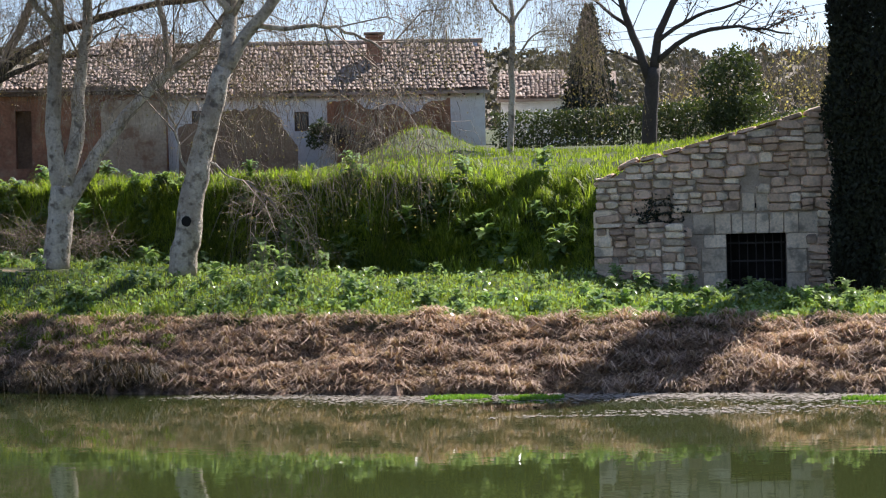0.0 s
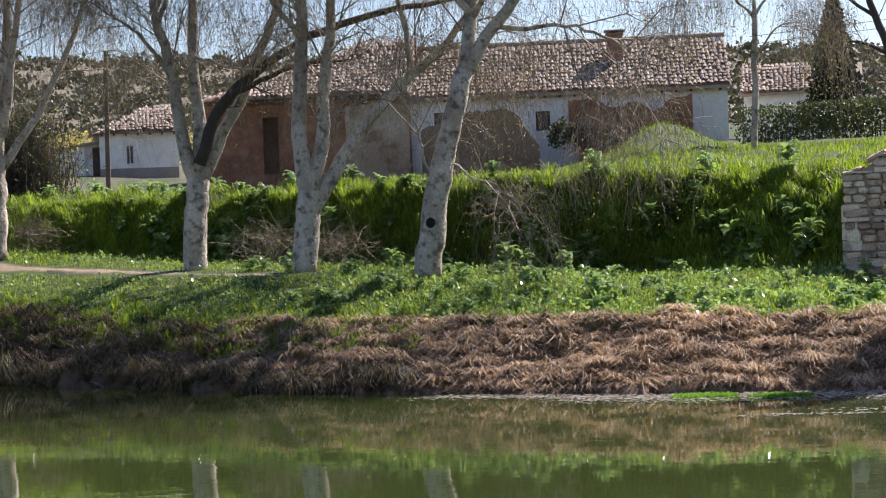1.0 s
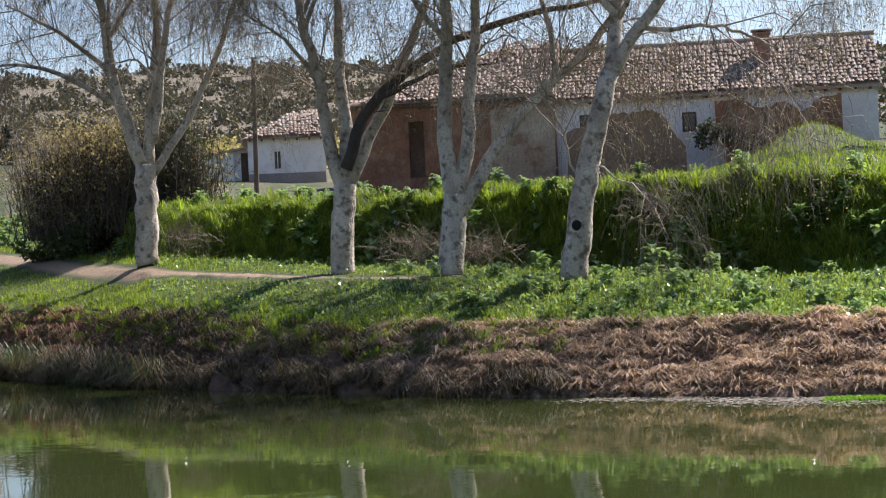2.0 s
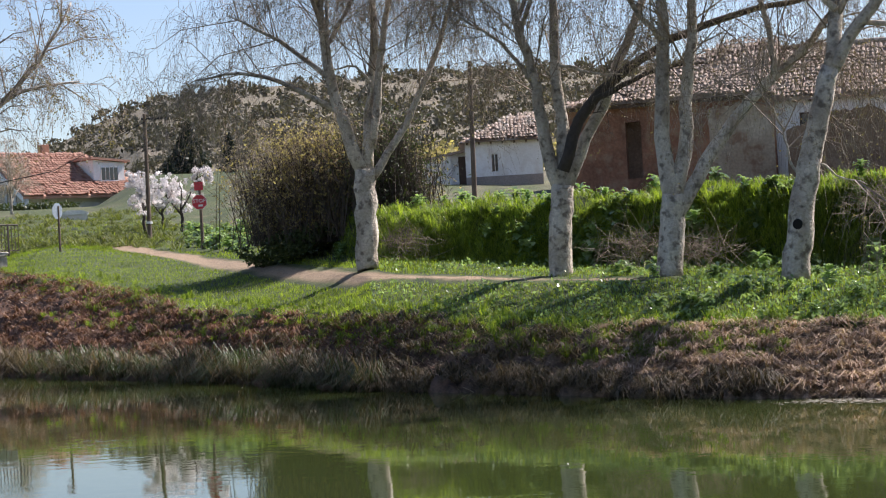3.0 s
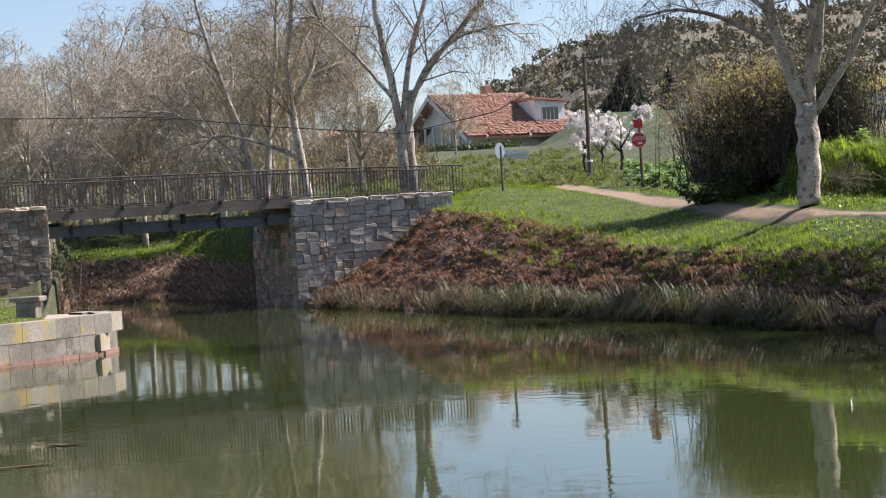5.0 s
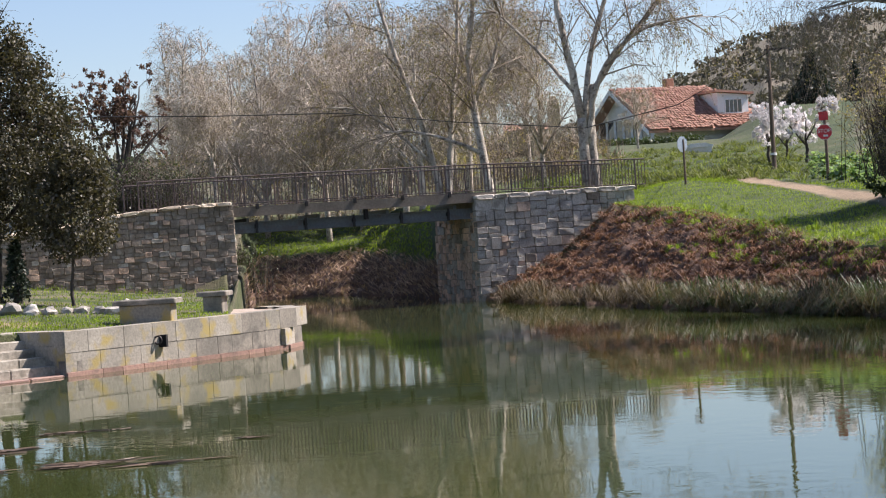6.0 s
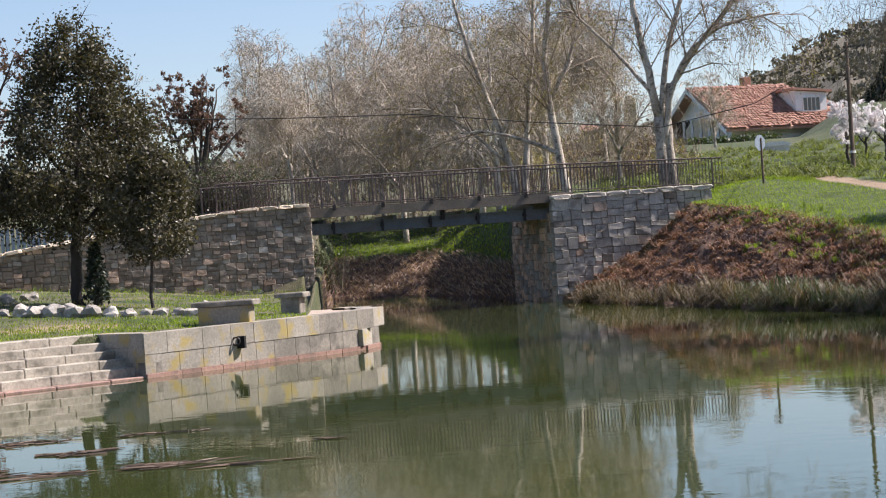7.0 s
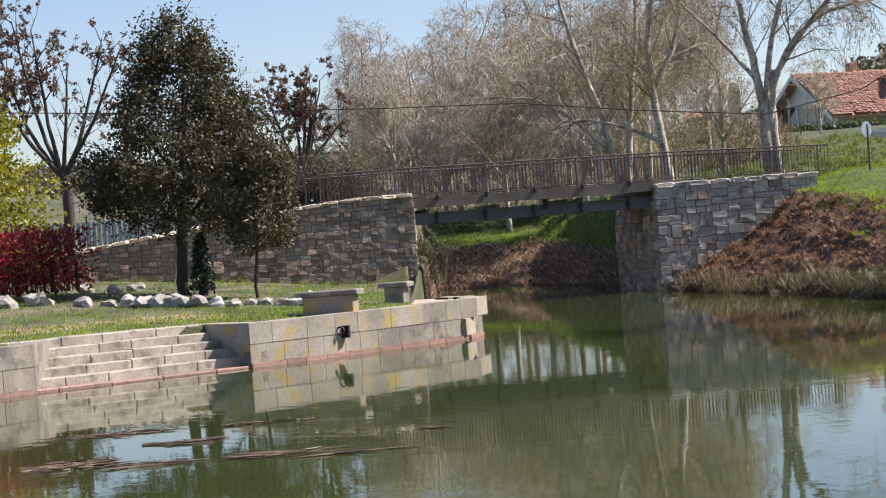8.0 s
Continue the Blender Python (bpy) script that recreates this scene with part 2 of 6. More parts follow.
def thing(name, m, label, category, group="", kind=""):
    ob = new(name)
    ob.matrix_basis = m
    ob.empty_display_size = 0.2
    return tagged(ob, label, category, group, kind)


def join(*geoms):
    vs, fs = [], []
    for v, f in geoms:
        k = len(vs)
        vs += list(v)
        fs += [tuple(i + k for i in q) for q in f]
    return vs, fs


def box(x0, x1, y0, y1, z0, z1, c=0.0):
    """A box with its long edges cut by c."""
    if c <= 0:
        v = [(x, y, z) for z in (z0, z1) for y in (y0, y1) for x in (x0, x1)]
        return v, [(0, 2, 3, 1), (4, 5, 7, 6), (0, 1, 5, 4), (2, 6, 7, 3), (0, 4, 6, 2), (1, 3, 7, 5)]
    ring = [(x0 + c, y0), (x1 - c, y0), (x1, y0 + c), (x1, y1 - c), (x1 - c, y1), (x0 + c, y1), (x0, y1 - c), (x0, y0 + c)]
    mx, my = (x0 + x1) / 2, (y0 + y1) / 2
    v = []
    for z, s in ((z0, 0), (z1 - c, 0), (z1, 1)):
        for x, y in ring:
            v.append((x - s * c * (1 if x > mx else -1), y - s * c * (1 if y > my else -1), z))
    f = [tuple(range(7, -1, -1)), tuple(range(16, 24))]
    for k in (0, 8):
        f += [(k + i, k + (i + 1) % 8, k + 8 + (i + 1) % 8, k + 8 + i) for i in range(8)]
    return v, f


def tube(points, radii, sides=6, cap=True):
    vs, fs = [], []
    pts = [Vector(p) for p in points]
    for i, p in enumerate(pts):
        d = (pts[min(i + 1, len(pts) - 1)] - pts[max(i - 1, 0)]).normalized()
        a = d.cross(Vector((0.3, 1, 0.1))).normalized()
        b2 = d.cross(a)
        for s in range(sides):
            w = 2 * math.pi * s / sides
            vs.append(tuple(p + (a * math.cos(w) + b2 * math.sin(w)) * radii[i]))
    for i in range(len(pts) - 1):
        for s in range(sides):
            t = (s + 1) % sides
            fs.append((i * sides + s, i * sides + t, (i + 1) * sides + t, (i + 1) * sides + s))
    if cap:
        fs += [tuple(range(sides - 1, -1, -1)), tuple(range(len(vs) - sides, len(vs)))]
    return vs, fs


def stuff_mesh(name, V, F, material):
    """A mesh from arrays: V (n, k, 3) pieces of k corners, F the faces of one piece."""
    nn, k, _ = V.shape
    F = np.array(F)
    allf = (F[None] + (np.arange(nn) * k)[:, None, None]).reshape(-1, F.shape[1])
    me = bpy.data.meshes.new(name)
    me.from_pydata(V.reshape(-1, 3).tolist(), [], allf.tolist())
    me.materials.append(material)
    me.update()
    return me


rng = np.random.default_rng(7)


def blades(P, height, width, lean=0.35, flat=0.0):
    """Tapered, bent blades rooted at P (n, 3). flat: how far they lie down."""
    k = len(P)
    a = rng.uniform(0, 2 * np.pi, k)
    h = height * rng.uniform(0.55, 1.35, k)
    w = width * rng.uniform(0.6, 1.3, k)
    side = np.stack([np.cos(a), np.sin(a), np.zeros(k)], 1) * w[:, None] * 0.5
    a2 = rng.uniform(0, 2 * np.pi, k)
    ln = h * rng.uniform(0.2, 1.0, k) * lean + h * flat
    out = np.stack([np.cos(a2), np.sin(a2), np.zeros(k)], 1) * ln[:, None]
    up = np.zeros((k, 3))
    up[:, 2] = h * (1 - 0.75 * flat)
    V = np.stack([P - side, P + side, P + out * 0.35 + up * 0.6 + side * 0.7, P + out * 0.35 + up * 0.6 - side * 0.7, P + out + up], 1)
    return V


BLADE_FACES = [(0, 1, 2), (0, 2, 3), (3, 2, 4)]


def leaf_cloud(P, size, droop=0.0):
    """Small folded leaves at P (n, 3), turned every way."""
    k = len(P)
    d1 = rng.normal(size=(k, 3))
    d1[:, 2] -= droop
    d1 /= np.linalg.norm(d1, axis=1)[:, None]
    d2 = np.cross(d1, rng.normal(size=(k, 3)))
    d2 /= np.linalg.norm(d2, axis=1)[:, None]
    s = (size * rng.uniform(0.6, 1.4, k))[:, None]
    return np.stack([P, P + d1 * s * 0.5 + d2 * s * 0.3, P + d1 * s, P + d1 * s * 0.5 - d2 * s * 0.3], 1)


LEAF_FACES = [(0, 1, 2), (0, 2, 3)]


# ---- the ground: one sheet, from profiles along bearings ----
STATIONS = []


def station(bearing, shore, *steps):
    STATIONS.append((bearing, [(shore, 0.0), *steps]))


station(-180, 8, (9, .3), (12, .9), (30, 1), (60, 1.2), (100, 2), (130, 3))
station(-75, 8, (9, .3), (12, .9), (30, 1), (60, 1.2), (100, 2), (130, 3))
station(-30, 31.5, (34, 1.0), (35.5, 1.3), (38, 1.5), (42, 2.5), (60, 5.0), (100, 7.0))
station(-16, 30.4, (32.8, 1.0), (34.4, 1.22), (39.2, 1.32), (41.4, 3.7), (60, 5.4), (100, 7.2))
station(-12.4, 30.5, (33.0, 1.0), (34.6, 1.22), (40.1, 1.32), (40.55, 4.9), (60, 5.5), (100, 7.4))
station(-8, 30.9, (33.4, .97), (34.8, 1.25), (40.1, 1.4), (40.55, 4.24), (60, 5.2), (100, 7.2))
station(-5.2, 31.1, (33.5, 1.0), (35.0, 1.3), (39.6, 1.62), (40.4, 3.7), (60, 4.95), (100, 7.1))
station(-4.2, 31.1, (33.5, 1.02), (35.2, 1.4), (39.3, 1.8), (41.8, 3.62), (60, 4.9), (100, 7.1))
station(1.4, 31.4, (33.8, 1.13), (35.5, 1.5), (42.2, 1.77), (43.3, 3.83), (62, 5.1), (100, 7.0))
station(4.0, 32.0, (34.5, 1.1), (36.8, 1.6), (43.2, 1.92), (44.3, 3.84), (63, 4.5), (100, 6.0))
station(7.6, 32.9, (35.5, 1.1), (38, 1.75), (44.7, 2.08), (45.7, 3.85), (65, 4.2), (100, 5.5))
station(11.2, 34.2, (37.2, 1.13), (40.5, 1.9), (47.3, 2.23), (48.3, 3.9), (65, 4.2), (100, 5.5))
station(14.4, 36.2, (38.8, 1.14), (43.5, 2.0), (50.8, 2.35), (51.8, 3.9), (68, 4.5), (100, 5.8))
station(20, 40.7, (45, 1.52), (49.5, 2.33), (55.6, 2.85), (57, 4.13), (75, 5.0), (110, 7.0))
station(24.8, 48.3, (53, 1.55), (68.5, 2.99), (81.3, 4.02), (88, 4.58), (100, 5.13), (130, 7.4))
station(29, 54.6, (65.6, 2.76), (83.5, 4.2), (86, 4.33), (92, 4.5), (104, 5.6), (130, 7.2))
station(31, 60, (73.2, 3.2), (75.0, 3.42), (79.5, 3.88), (86, 4.15), (100, 5.3), (130, 7.2))
station(32.7, 64, (72.9, 1.5), (73.3, 1.65), (74.0, 3.75), (84, 4.1), (100, 5.0), (130, 7.0))
station(34.8, 71.4, (72.6, .4), (73.0, 1.6), (73.6, 3.7), (84, 4.1), (100, 4.6), (130, 6.0))
station(36.2, 77.8, (79, 1.5), (81, 2.5), (84, 3.4), (90, 3.8), (104, 4.3), (130, 5.5))
station(38.6, 91, (98, 2.0), (100, 2.25), (104, 2.6), (112, 3.4), (125, 4.0), (140, 5.5))
station(41.6, 95, (102, 2.0), (104, 2.3), (107, 2.6), (115, 3.4), (125, 4.0), (140, 5.5))
station(42.4, 48.2, (48.6, .93), (52, 1.0), (58, 1.0), (69.0, 1.05), (70.8, 3.6), (78, 3.8))
station(44.5, 45.9, (46.3, .95), (50, 1.05), (58, 1.1), (69.2, 1.13), (71.0, 3.6), (80, 3.8))
station(47.2, 44.4, (44.8, .95), (47.5, 1.1), (55, 1.35), (69.3, 1.5), (71.0, 3.2), (80, 3.5))
station(51.5, 43.7, (44.1, 1.0), (47, 1.15), (55, 1.6), (69.6, 1.97), (71.5, 2.7), (80, 3.2))
station(56, 41.0, (41.4, 1.0), (45, 1.2), (55, 1.8), (70, 2.3), (74, 2.6), (82, 3.2))
station(64, 38, (38.4, 1.0), (45, 1.2), (55, 1.8), (70, 2.3), (74, 2.6), (82, 3.2))
station(85, 8, (9, .3), (12, .9), (30, 1), (60, 1.2), (100, 2), (130, 3))
station(180, 8, (9, .3), (12, .9), (30, 1), (60, 1.2), (100, 2), (130, 3))

SB = np.array([s[0] for s in STATIONS], float)
SD = np.array([[p[0] for p in s[1]] for s in STATIONS], float)
SZ = np.array([[p[1] for p in s[1]] for s in STATIONS], float)
RIDGE_B = (-180, -40, -12, 5, 19, 25, 27.5, 29.3, 31, 33, 40, 56, 90, 180)
RIDGE_K = (.03, .07, .086, .093, .098, .094, .082, .067, .052, .044, .044, .046, .03, .03)


def profile(bearing):
    """Distances and heights of the ground along one bearing, from under the tripod to the horizon."""
    d = [np.interp(bearing, SB, SD[:, k]) for k in range(7)]
    z = [np.interp(bearing, SB, SZ[:, k]) for k in range(7)]
    k = np.interp(bearing, RIDGE_B, RIDGE_K)
    near = min(5.0, 0.6 * d[0])
    foot = H + min(np.interp(bearing, (26.4, 27.8, 33, 36), (.054, .036, .036, .054)), 0.8 * k) * 300
    dd = [0.0, near, near + 0.35 * min(8.0, d[0] - near), d[0] - min(1.5, 0.2 * d[0]), *d, 190, 300, 1500, 2000, 6000]
    zz = [0.95, 0.85, -0.9, -0.7, *z, 0.55 * z[-1] + 0.45 * foot, foot, H + k * 1500, H + k * 1560, H + k * 1100]
    return np.array(dd), np.array(zz)


def ground_z(bearing, reach):
    d, z = profile(bearing)
    return float(np.interp(reach, d, z)) + bump_z(bearing, reach)


def bump_z(bearing, reach):
    """The grassy mound before the long house."""
    return 0.95 * math.exp(-((bearing - 0.55) / 1.25) ** 2 - ((reach - 69) / 6.0) ** 2)


def rough_z(p, seg):
    x, y = p
    q = Vector((x, y, 0))
    if seg == "bank":
        return 0.14 * noise.noise(q * 1.1) + 0.36 * abs(noise.noise(q * 2.4)) + 0.15 * noise.noise(q * 5.5) - 0.08
    if seg == "berm":
        return 0.26 * noise.noise(q * 0.8) + 0.20 * noise.noise(q * 1.9) + 0.06 * noise.noise(q * 5)
    if seg == "flat":
        return 0.04 * noise.noise(q * 1.3) + 0.02 * noise.noise(q * 4.1)
    return 0.12 * noise.noise(q * 0.25)


PATH = [polar(*p) for p in ((11.3, 42.2), (14.4, 44.4), (17, 46.8), (20, 49.8), (22, 56.5), (23.6, 64.3), (25.4, 73.2), (26.9, 79.6), (27.4, 86.4))]


def path_gap(x, y):
    best, where = 99.0, 0.0
    for i in range(len(PATH) - 1):
        a, b2 = PATH[i], PATH[i + 1]
        ex, ey = b2.x - a.x, b2.y - a.y
        t = min(1.0, max(0.0, ((x - a.x) * ex + (y - a.y) * ey) / (ex * ex + ey * ey)))
        g = math.hypot(x - a.x - t * ex, y - a.y - t * ey)
        if g < best:
            best, where = g, i + t
    return best, where


def build_ground():
    cols = np.concatenate([np.arange(-180, -20, 8.0), np.arange(-20, -14, 0.5), np.arange(-14, 56, 0.115), np.arange(56, 66, 0.7), np.arange(66, 180.1, 8.0)])
    split = (2, 4, 3, 4, 34, 22, 26, 46, 34, 18, 8, 8, 12, 4, 3)
    kinds = ("far", "far", "far", "bank", "bank", "flat", "flat", "berm", "berm", "far", "far", "far", "far", "far", "far")
    V, masks, rows = [], [], None
    for b0 in cols:
        d, z = profile(b0)
        a = radians(b0)
        r = 0
        for k, s in enumerate(split):
            for i in range(s + (k == len(split) - 1)):
                f = i / s
                dd, zz = d[k] + f * (d[k + 1] - d[k]), z[k] + f * (z[k + 1] - z[k])
                x, y = -math.sin(a) * dd, math.cos(a) * dd
                seg = kinds[k]
                if b0 > 41.9 and seg in ("bank", "berm"):
                    seg = "flat"
                zz += bump_z(b0, dd)
                straw = pth = 0.0
                if dd > 20:
                    zz += rough_z((x, y), seg) * (0.4 if k == 3 else 1)
                dry = 0.0
                w = noise.noise(Vector((x * 0.5, y * 0.5, 3))) * 0.5
                if k in (2, 3):
                    straw = 1.0
                if k == 4 and b0 < 41.9:
                    straw = min(1.0, max(0.0, (1.0 - f + 0.35 * w) * 5))
                if k in (5, 6, 7) and 8 < b0 < 29:
                    g, where = path_gap(x, y)
                    half = 0.24 + 0.062 * where
                    pth = min(1.0, max(0.0, (half - g + 0.5 * w) * 3.5))
                if k == 8 and f > 0.25 and 8 < b0 < 24:
                    dry = min(1.0, max(0.0, 0.5 + 2 * w))
                if k >= 12:
                    dry = min(1.0, max(0.0, 0.8 + 0.6 * w))
                elif k >= 9:
                    dry = min(1.0, max(0.0, 0.3 + 1.6 * w)) if b0 > 8 else max(0.0, w)
                    if k in (9, 10, 11) and 24 < b0 < 34:
                        dry = min(1.0, max(0.0, 1.4 * w))
                    if k == 11 and 20.5 < b0 < 27.6:
                        dry = 0.0
                V.append((x, y, zz))
                if b0 > 41.9:
                    dry = min(1.0, max(0.0, 0.35 + 1.9 * w))
                    if 47.9 < b0 < 60 and d[5] + 1.7 < dd < d[5] + 3.2 + w:
                        pth = 1.0
                rust = straw * min(1.0, max(0.0, (b0 - 12 + 5 * w) / 6)) if b0 < 41.9 else 0.0
                masks.append((straw, pth, dry, rust))
                r += 1
        rows = r
    nc = len(cols)
    idx = np.arange(nc * rows).reshape(nc, rows)
    F = np.stack([idx[:-1, :-1], idx[:-1, 1:], idx[1:, 1:], idx[1:, :-1]], -1).reshape(-1, 4)[:, ::-1]
    me = bpy.data.meshes.new("ground")
    me.from_pydata(V, [], F.tolist())
    me.materials.append(GROUND)
    me.polygons.foreach_set("use_smooth", [True] * len(me.polygons))
    M = np.array(masks)
    for k, name in enumerate(("straw", "path", "dry", "rust")):
        me.attributes.new(name, "FLOAT", "POINT").data.foreach_set("value", M[:, k].astype(np.float32))
    me.update()
    return tagged(new("ground", me), "grassy canal bank with a dirt path and dry cut slope", "ground", kind="structure")


ground = build_ground()
water = tagged(new("water", mesh_of("water", *box(-420, 420, -400, 300, -0.06, 0.0), WATER)), "still murky green canal water with faint ripples", "water", kind="structure")


# ---- masonry: one stone a piece ----
def stone_meshes(name, material, count=9, rough=1.0):
    """Unit stones, 1 wide, 1 deep, 1 high, with cut corners and a bulging face to -y. rough 0: dressed blocks."""
    out = []
    for _ in range(count):
        ring = []
        for sx, sz in ((-1, -1), (1, -1), (1, 1), (-1, 1)):
            c1, c2 = (random.uniform(.03, .30) * rough + .012 for _ in range(2))
            pts = [(sx * .5, sz * (.5 - c1)), (sx * (.5 - c2), sz * .5)]
            ring += pts if sx * sz > 0 else pts[::-1]
        ring = [(x + random.uniform(-.05, .05) * rough, z + random.uniform(-.05, .05) * rough) for x, z in ring]
        s = .82 if rough > .5 else (.955 if rough > .1 else .988)
        inner = [(x * s + random.uniform(-.03, .03) * rough, z * s + random.uniform(-.03, .03) * rough) for x, z in ring]
        lip = -.33 if rough > .5 else (-.44 if rough > .1 else -.488)
        v = [(x, lip, z + .5) for x, z in ring] + [(x, -.5 + random.uniform(-.06, .06) * rough, z + .5) for x, z in inner] + [(x, .5, z + .5) for x, z in ring]
        f = [tuple(range(8, 16))] + [(i, (i + 1) % 8, 8 + (i + 1) % 8, 8 + i) for i in range(8)] + [(16 + i, 16 + (i + 1) % 8, (i + 1) % 8, i) for i in range(8)]
        out.append(mesh_of(name, v, f, material))
    return out


def cells(u0, u1, z0, z1, wmax, hmax):
    """Cuts a rectangle at random into small ones, none wider or higher than asked."""
    w, h = u1 - u0, z1 - z0
    if w <= wmax * random.uniform(.6, 1.1) and h <= hmax * random.uniform(.65, 1.1):
        return [(u0, u1, z0, z1)]
    f = random.uniform(.34, .66)
    if w / wmax > h / hmax:
        return cells(u0, u0 + f * w, z0, z1, wmax, hmax) + cells(u0 + f * w, u1, z0, z1, wmax, hmax)
    return cells(u0, u1, z0, z0 + f * h, wmax, hmax) + cells(u0, u1, z0 + f * h, z1, wmax, hmax)


def lay_stones(parent, kits, u0, u1, top, bottom, course, length, depth=0.22, skip=None, gap=0.012, name="stone", y=0.0, limit=300, weights=None):
    """Random rubble on the parent's local x-z plane at y, under the line top(u), above bottom(u)."""
    zmin = min(bottom(u0), bottom(u1), bottom((u0 + u1) / 2))
    zmax = max(top(u0 + (u1 - u0) * i / 12) for i in range(13))
    todo = []
    while zmin < zmax:
        h = random.uniform(1.6, 2.6) * course[1]
        todo += cells(u0, u1, zmin, min(zmin + h, zmax), length[1], course[1])
        zmin += h
    laid, rest = 0, {}
    for a, b2, z0, z1 in todo:
        mid = (a + b2) / 2
        z1 = min(z1, top(mid))
        if z1 - z0 < .04 or z1 < bottom(mid) or (skip and skip(a, b2, z0, z1)):
            continue
        kit = random.choices(kits, weights)[0]
        m = Matrix.LocRotScale((mid, y + random.uniform(-.04, .03), z0 + gap / 2), Euler((0, radians(random.uniform(-5, 5)), 0)), (b2 - a - gap, depth, z1 - z0 - gap))
        me = random.choice(kit)
        laid += 1
        if laid <= limit:
            child(name, me, parent, m)
        else:
            g = rest.setdefault(me.materials[0].name, ([], []))
            k = len(g[0])
            g[0].extend(tuple(m @ v.co) for v in me.vertices)
            g[1].extend(tuple(k + i for i in p.vertices) for p in me.polygons)
    for mat_name, g in rest.items():
        tagged(part("stonework", g, bpy.data.materials[mat_name], parent), kind="stuff")
    return laid


def line(*pts):
    xs, ys = [p[0] for p in pts], [p[1] for p in pts]
    return lambda u: float(np.interp(u, xs, ys))


def prism(outline, y0, y1):
    """A solid from an outline in x-z, between y0 and y1."""
    k = len(outline)
    v = [(x, y0, z) for x, z in outline] + [(x, y1, z) for x, z in outline]
    return v, [tuple(range(k)), tuple(range(2 * k - 1, k - 1, -1))] + [(i, k + i, k + (i + 1) % k, (i + 1) % k) for i in range(k)]


DRESSED_KIT = stone_meshes("dressed_stone", STONE, 5, .25)
LIME_KIT, WARM_KIT = stone_meshes("stone", STONE), stone_meshes("stone", WARM_STONE)
GREY_KIT, DARK_KIT = stone_meshes("stone", GREY_STONE), stone_meshes("stone", DARK_STONE)
SQUARE_KIT, SQUARE_WARM, SQUARE_DARK = (stone_meshes("stone", m, 9, .45) for m in (GREY_STONE, WARM_STONE, DARK_STONE))


# ---- the old stone cellar front ----
def build_cellar():
    t = thing("stone_cellar", spot(-8.4, 36.0 * 1.09, H * (1 - 1.09)) @ Matrix.Scale(1.09, 4), "old rubble stone cellar front with a dark barred opening", "cellar")
    top = line((-2.45, 3.38), (-1.85, 3.76), (1.78, 4.70), (3.4, 4.95))
    base = 1.2
    d0, d1, dz = -0.09, 0.99, 2.47
    outline_l = [(-2.42, base), (d0, base), (d0, 2.5), (d0, top(d0) - .03), (-1.85, 3.72), (-2.42, 3.34)]
    outline_r = [(d1, base), (3.4, base), (3.4, 4.9), (1.78, 4.66), (d1, top(d1) - .03)]
    outline_m = [(d0, dz), (d1, dz), (d1, top(d1) - .03), (d0, top(d0) - .03)]
    part("core", join(prism(outline_l, -0.065, 0.7), prism(outline_r, -0.065, 0.7), prism(outline_m, -0.065, 0.7)), MORTAR, t)
    # the cellar's inner darkness is painted: a near-black panel behind the bars
    part("recess", join(box(d0 - .05, d1 + .05, 0.72, 0.8, base, 2.6)), HOLE_SHADE, t, "near-black panel standing in for the unlit inside of the cellar")
    # dressed blocks round the opening
    def block(u0, u1, z0, z1, y=-0.06):
        c = random.choice(DRESSED_KIT)
        child("dressed_stone", c, t, Matrix.LocRotScale(((u0 + u1) / 2, 0.16 + y, z0), None, (u1 - u0 - .012, 0.4, z1 - z0 - .012)))
    for u0, u1, z0, z1 in ((-.52, d0, 1.3, 1.78), (-.55, d0, 1.78, 2.22), (-.5, d0, 2.22, 2.47), (d1, 1.32, 1.3, 1.75), (d1, 1.36, 1.75, 2.18), (d1, 1.56, 2.18, 2.47)):
        block(u0, u1, z0, z1)
    x = -.69
    for w in (.40, .30, .20, .24, .24, .26, .26, .37):
        block(x, x + w, 2.47, 2.86 if w > .25 else 2.84)
        x += w
    block(.20, .44, 2.87, 3.22)
    block(.46, .70, 2.87, 3.22)
    # solid black box; its colour gives the shade of a vent hole
    part("vent_hole", box(.40, .48, -.075, .02, 2.93, 3.02), HOLE_SHADE, t)
    for i in range(7):
        part("bar", tube([(d0 + .08 + .153 * i, .3, 1.25), (d0 + .08 + .153 * i, .3, 2.47)], [.011, .011], 6), IRON, t, "thin dark iron bar")
    for z in (1.6, 1.95, 2.28):
        part("crossbar", box(d0, d1, .285, .315, z, z + .03), IRON, t)

    def skip(a, b2, z0, z1):
        a, b2, z0, z1 = a + .3 * (b2 - a), b2 - .3 * (b2 - a), z0 + .3 * (z1 - z0), z1 - .3 * (z1 - z0)
        if b2 > -.56 and a < 1.38 and z0 < 2.42:
            return True
        if b2 > -.70 and a < 1.58 and z1 > 2.48 and z0 < 2.86:
            return True
        if b2 > .18 and a < .72 and z1 > 2.86 and z0 < 3.2:
            return True
        return b2 > .25 and a < .42 and z1 > 3.3 and z0 < 3.6
    lay_stones(t, [WARM_KIT, LIME_KIT], -2.45, 3.35, top, lambda u: base, (.08, .26), (.13, .60), 0.3, skip, 0.012, limit=290, weights=(3, 2))
    # quoins and the low buttress
    for z0, z1, w in ((1.5, 1.83, .36), (1.83, 2.1, .46), (2.1, 2.3, .36), (2.3, 2.62, .30), (2.62, 2.95, .34)):
        block(-2.5, -2.5 + w, z0, z1, -.1)
    b0 = part("buttress", box(-1.70, -.86, -.575, .1, base, 2.55), MORTAR, t, "low projecting rubble buttress")
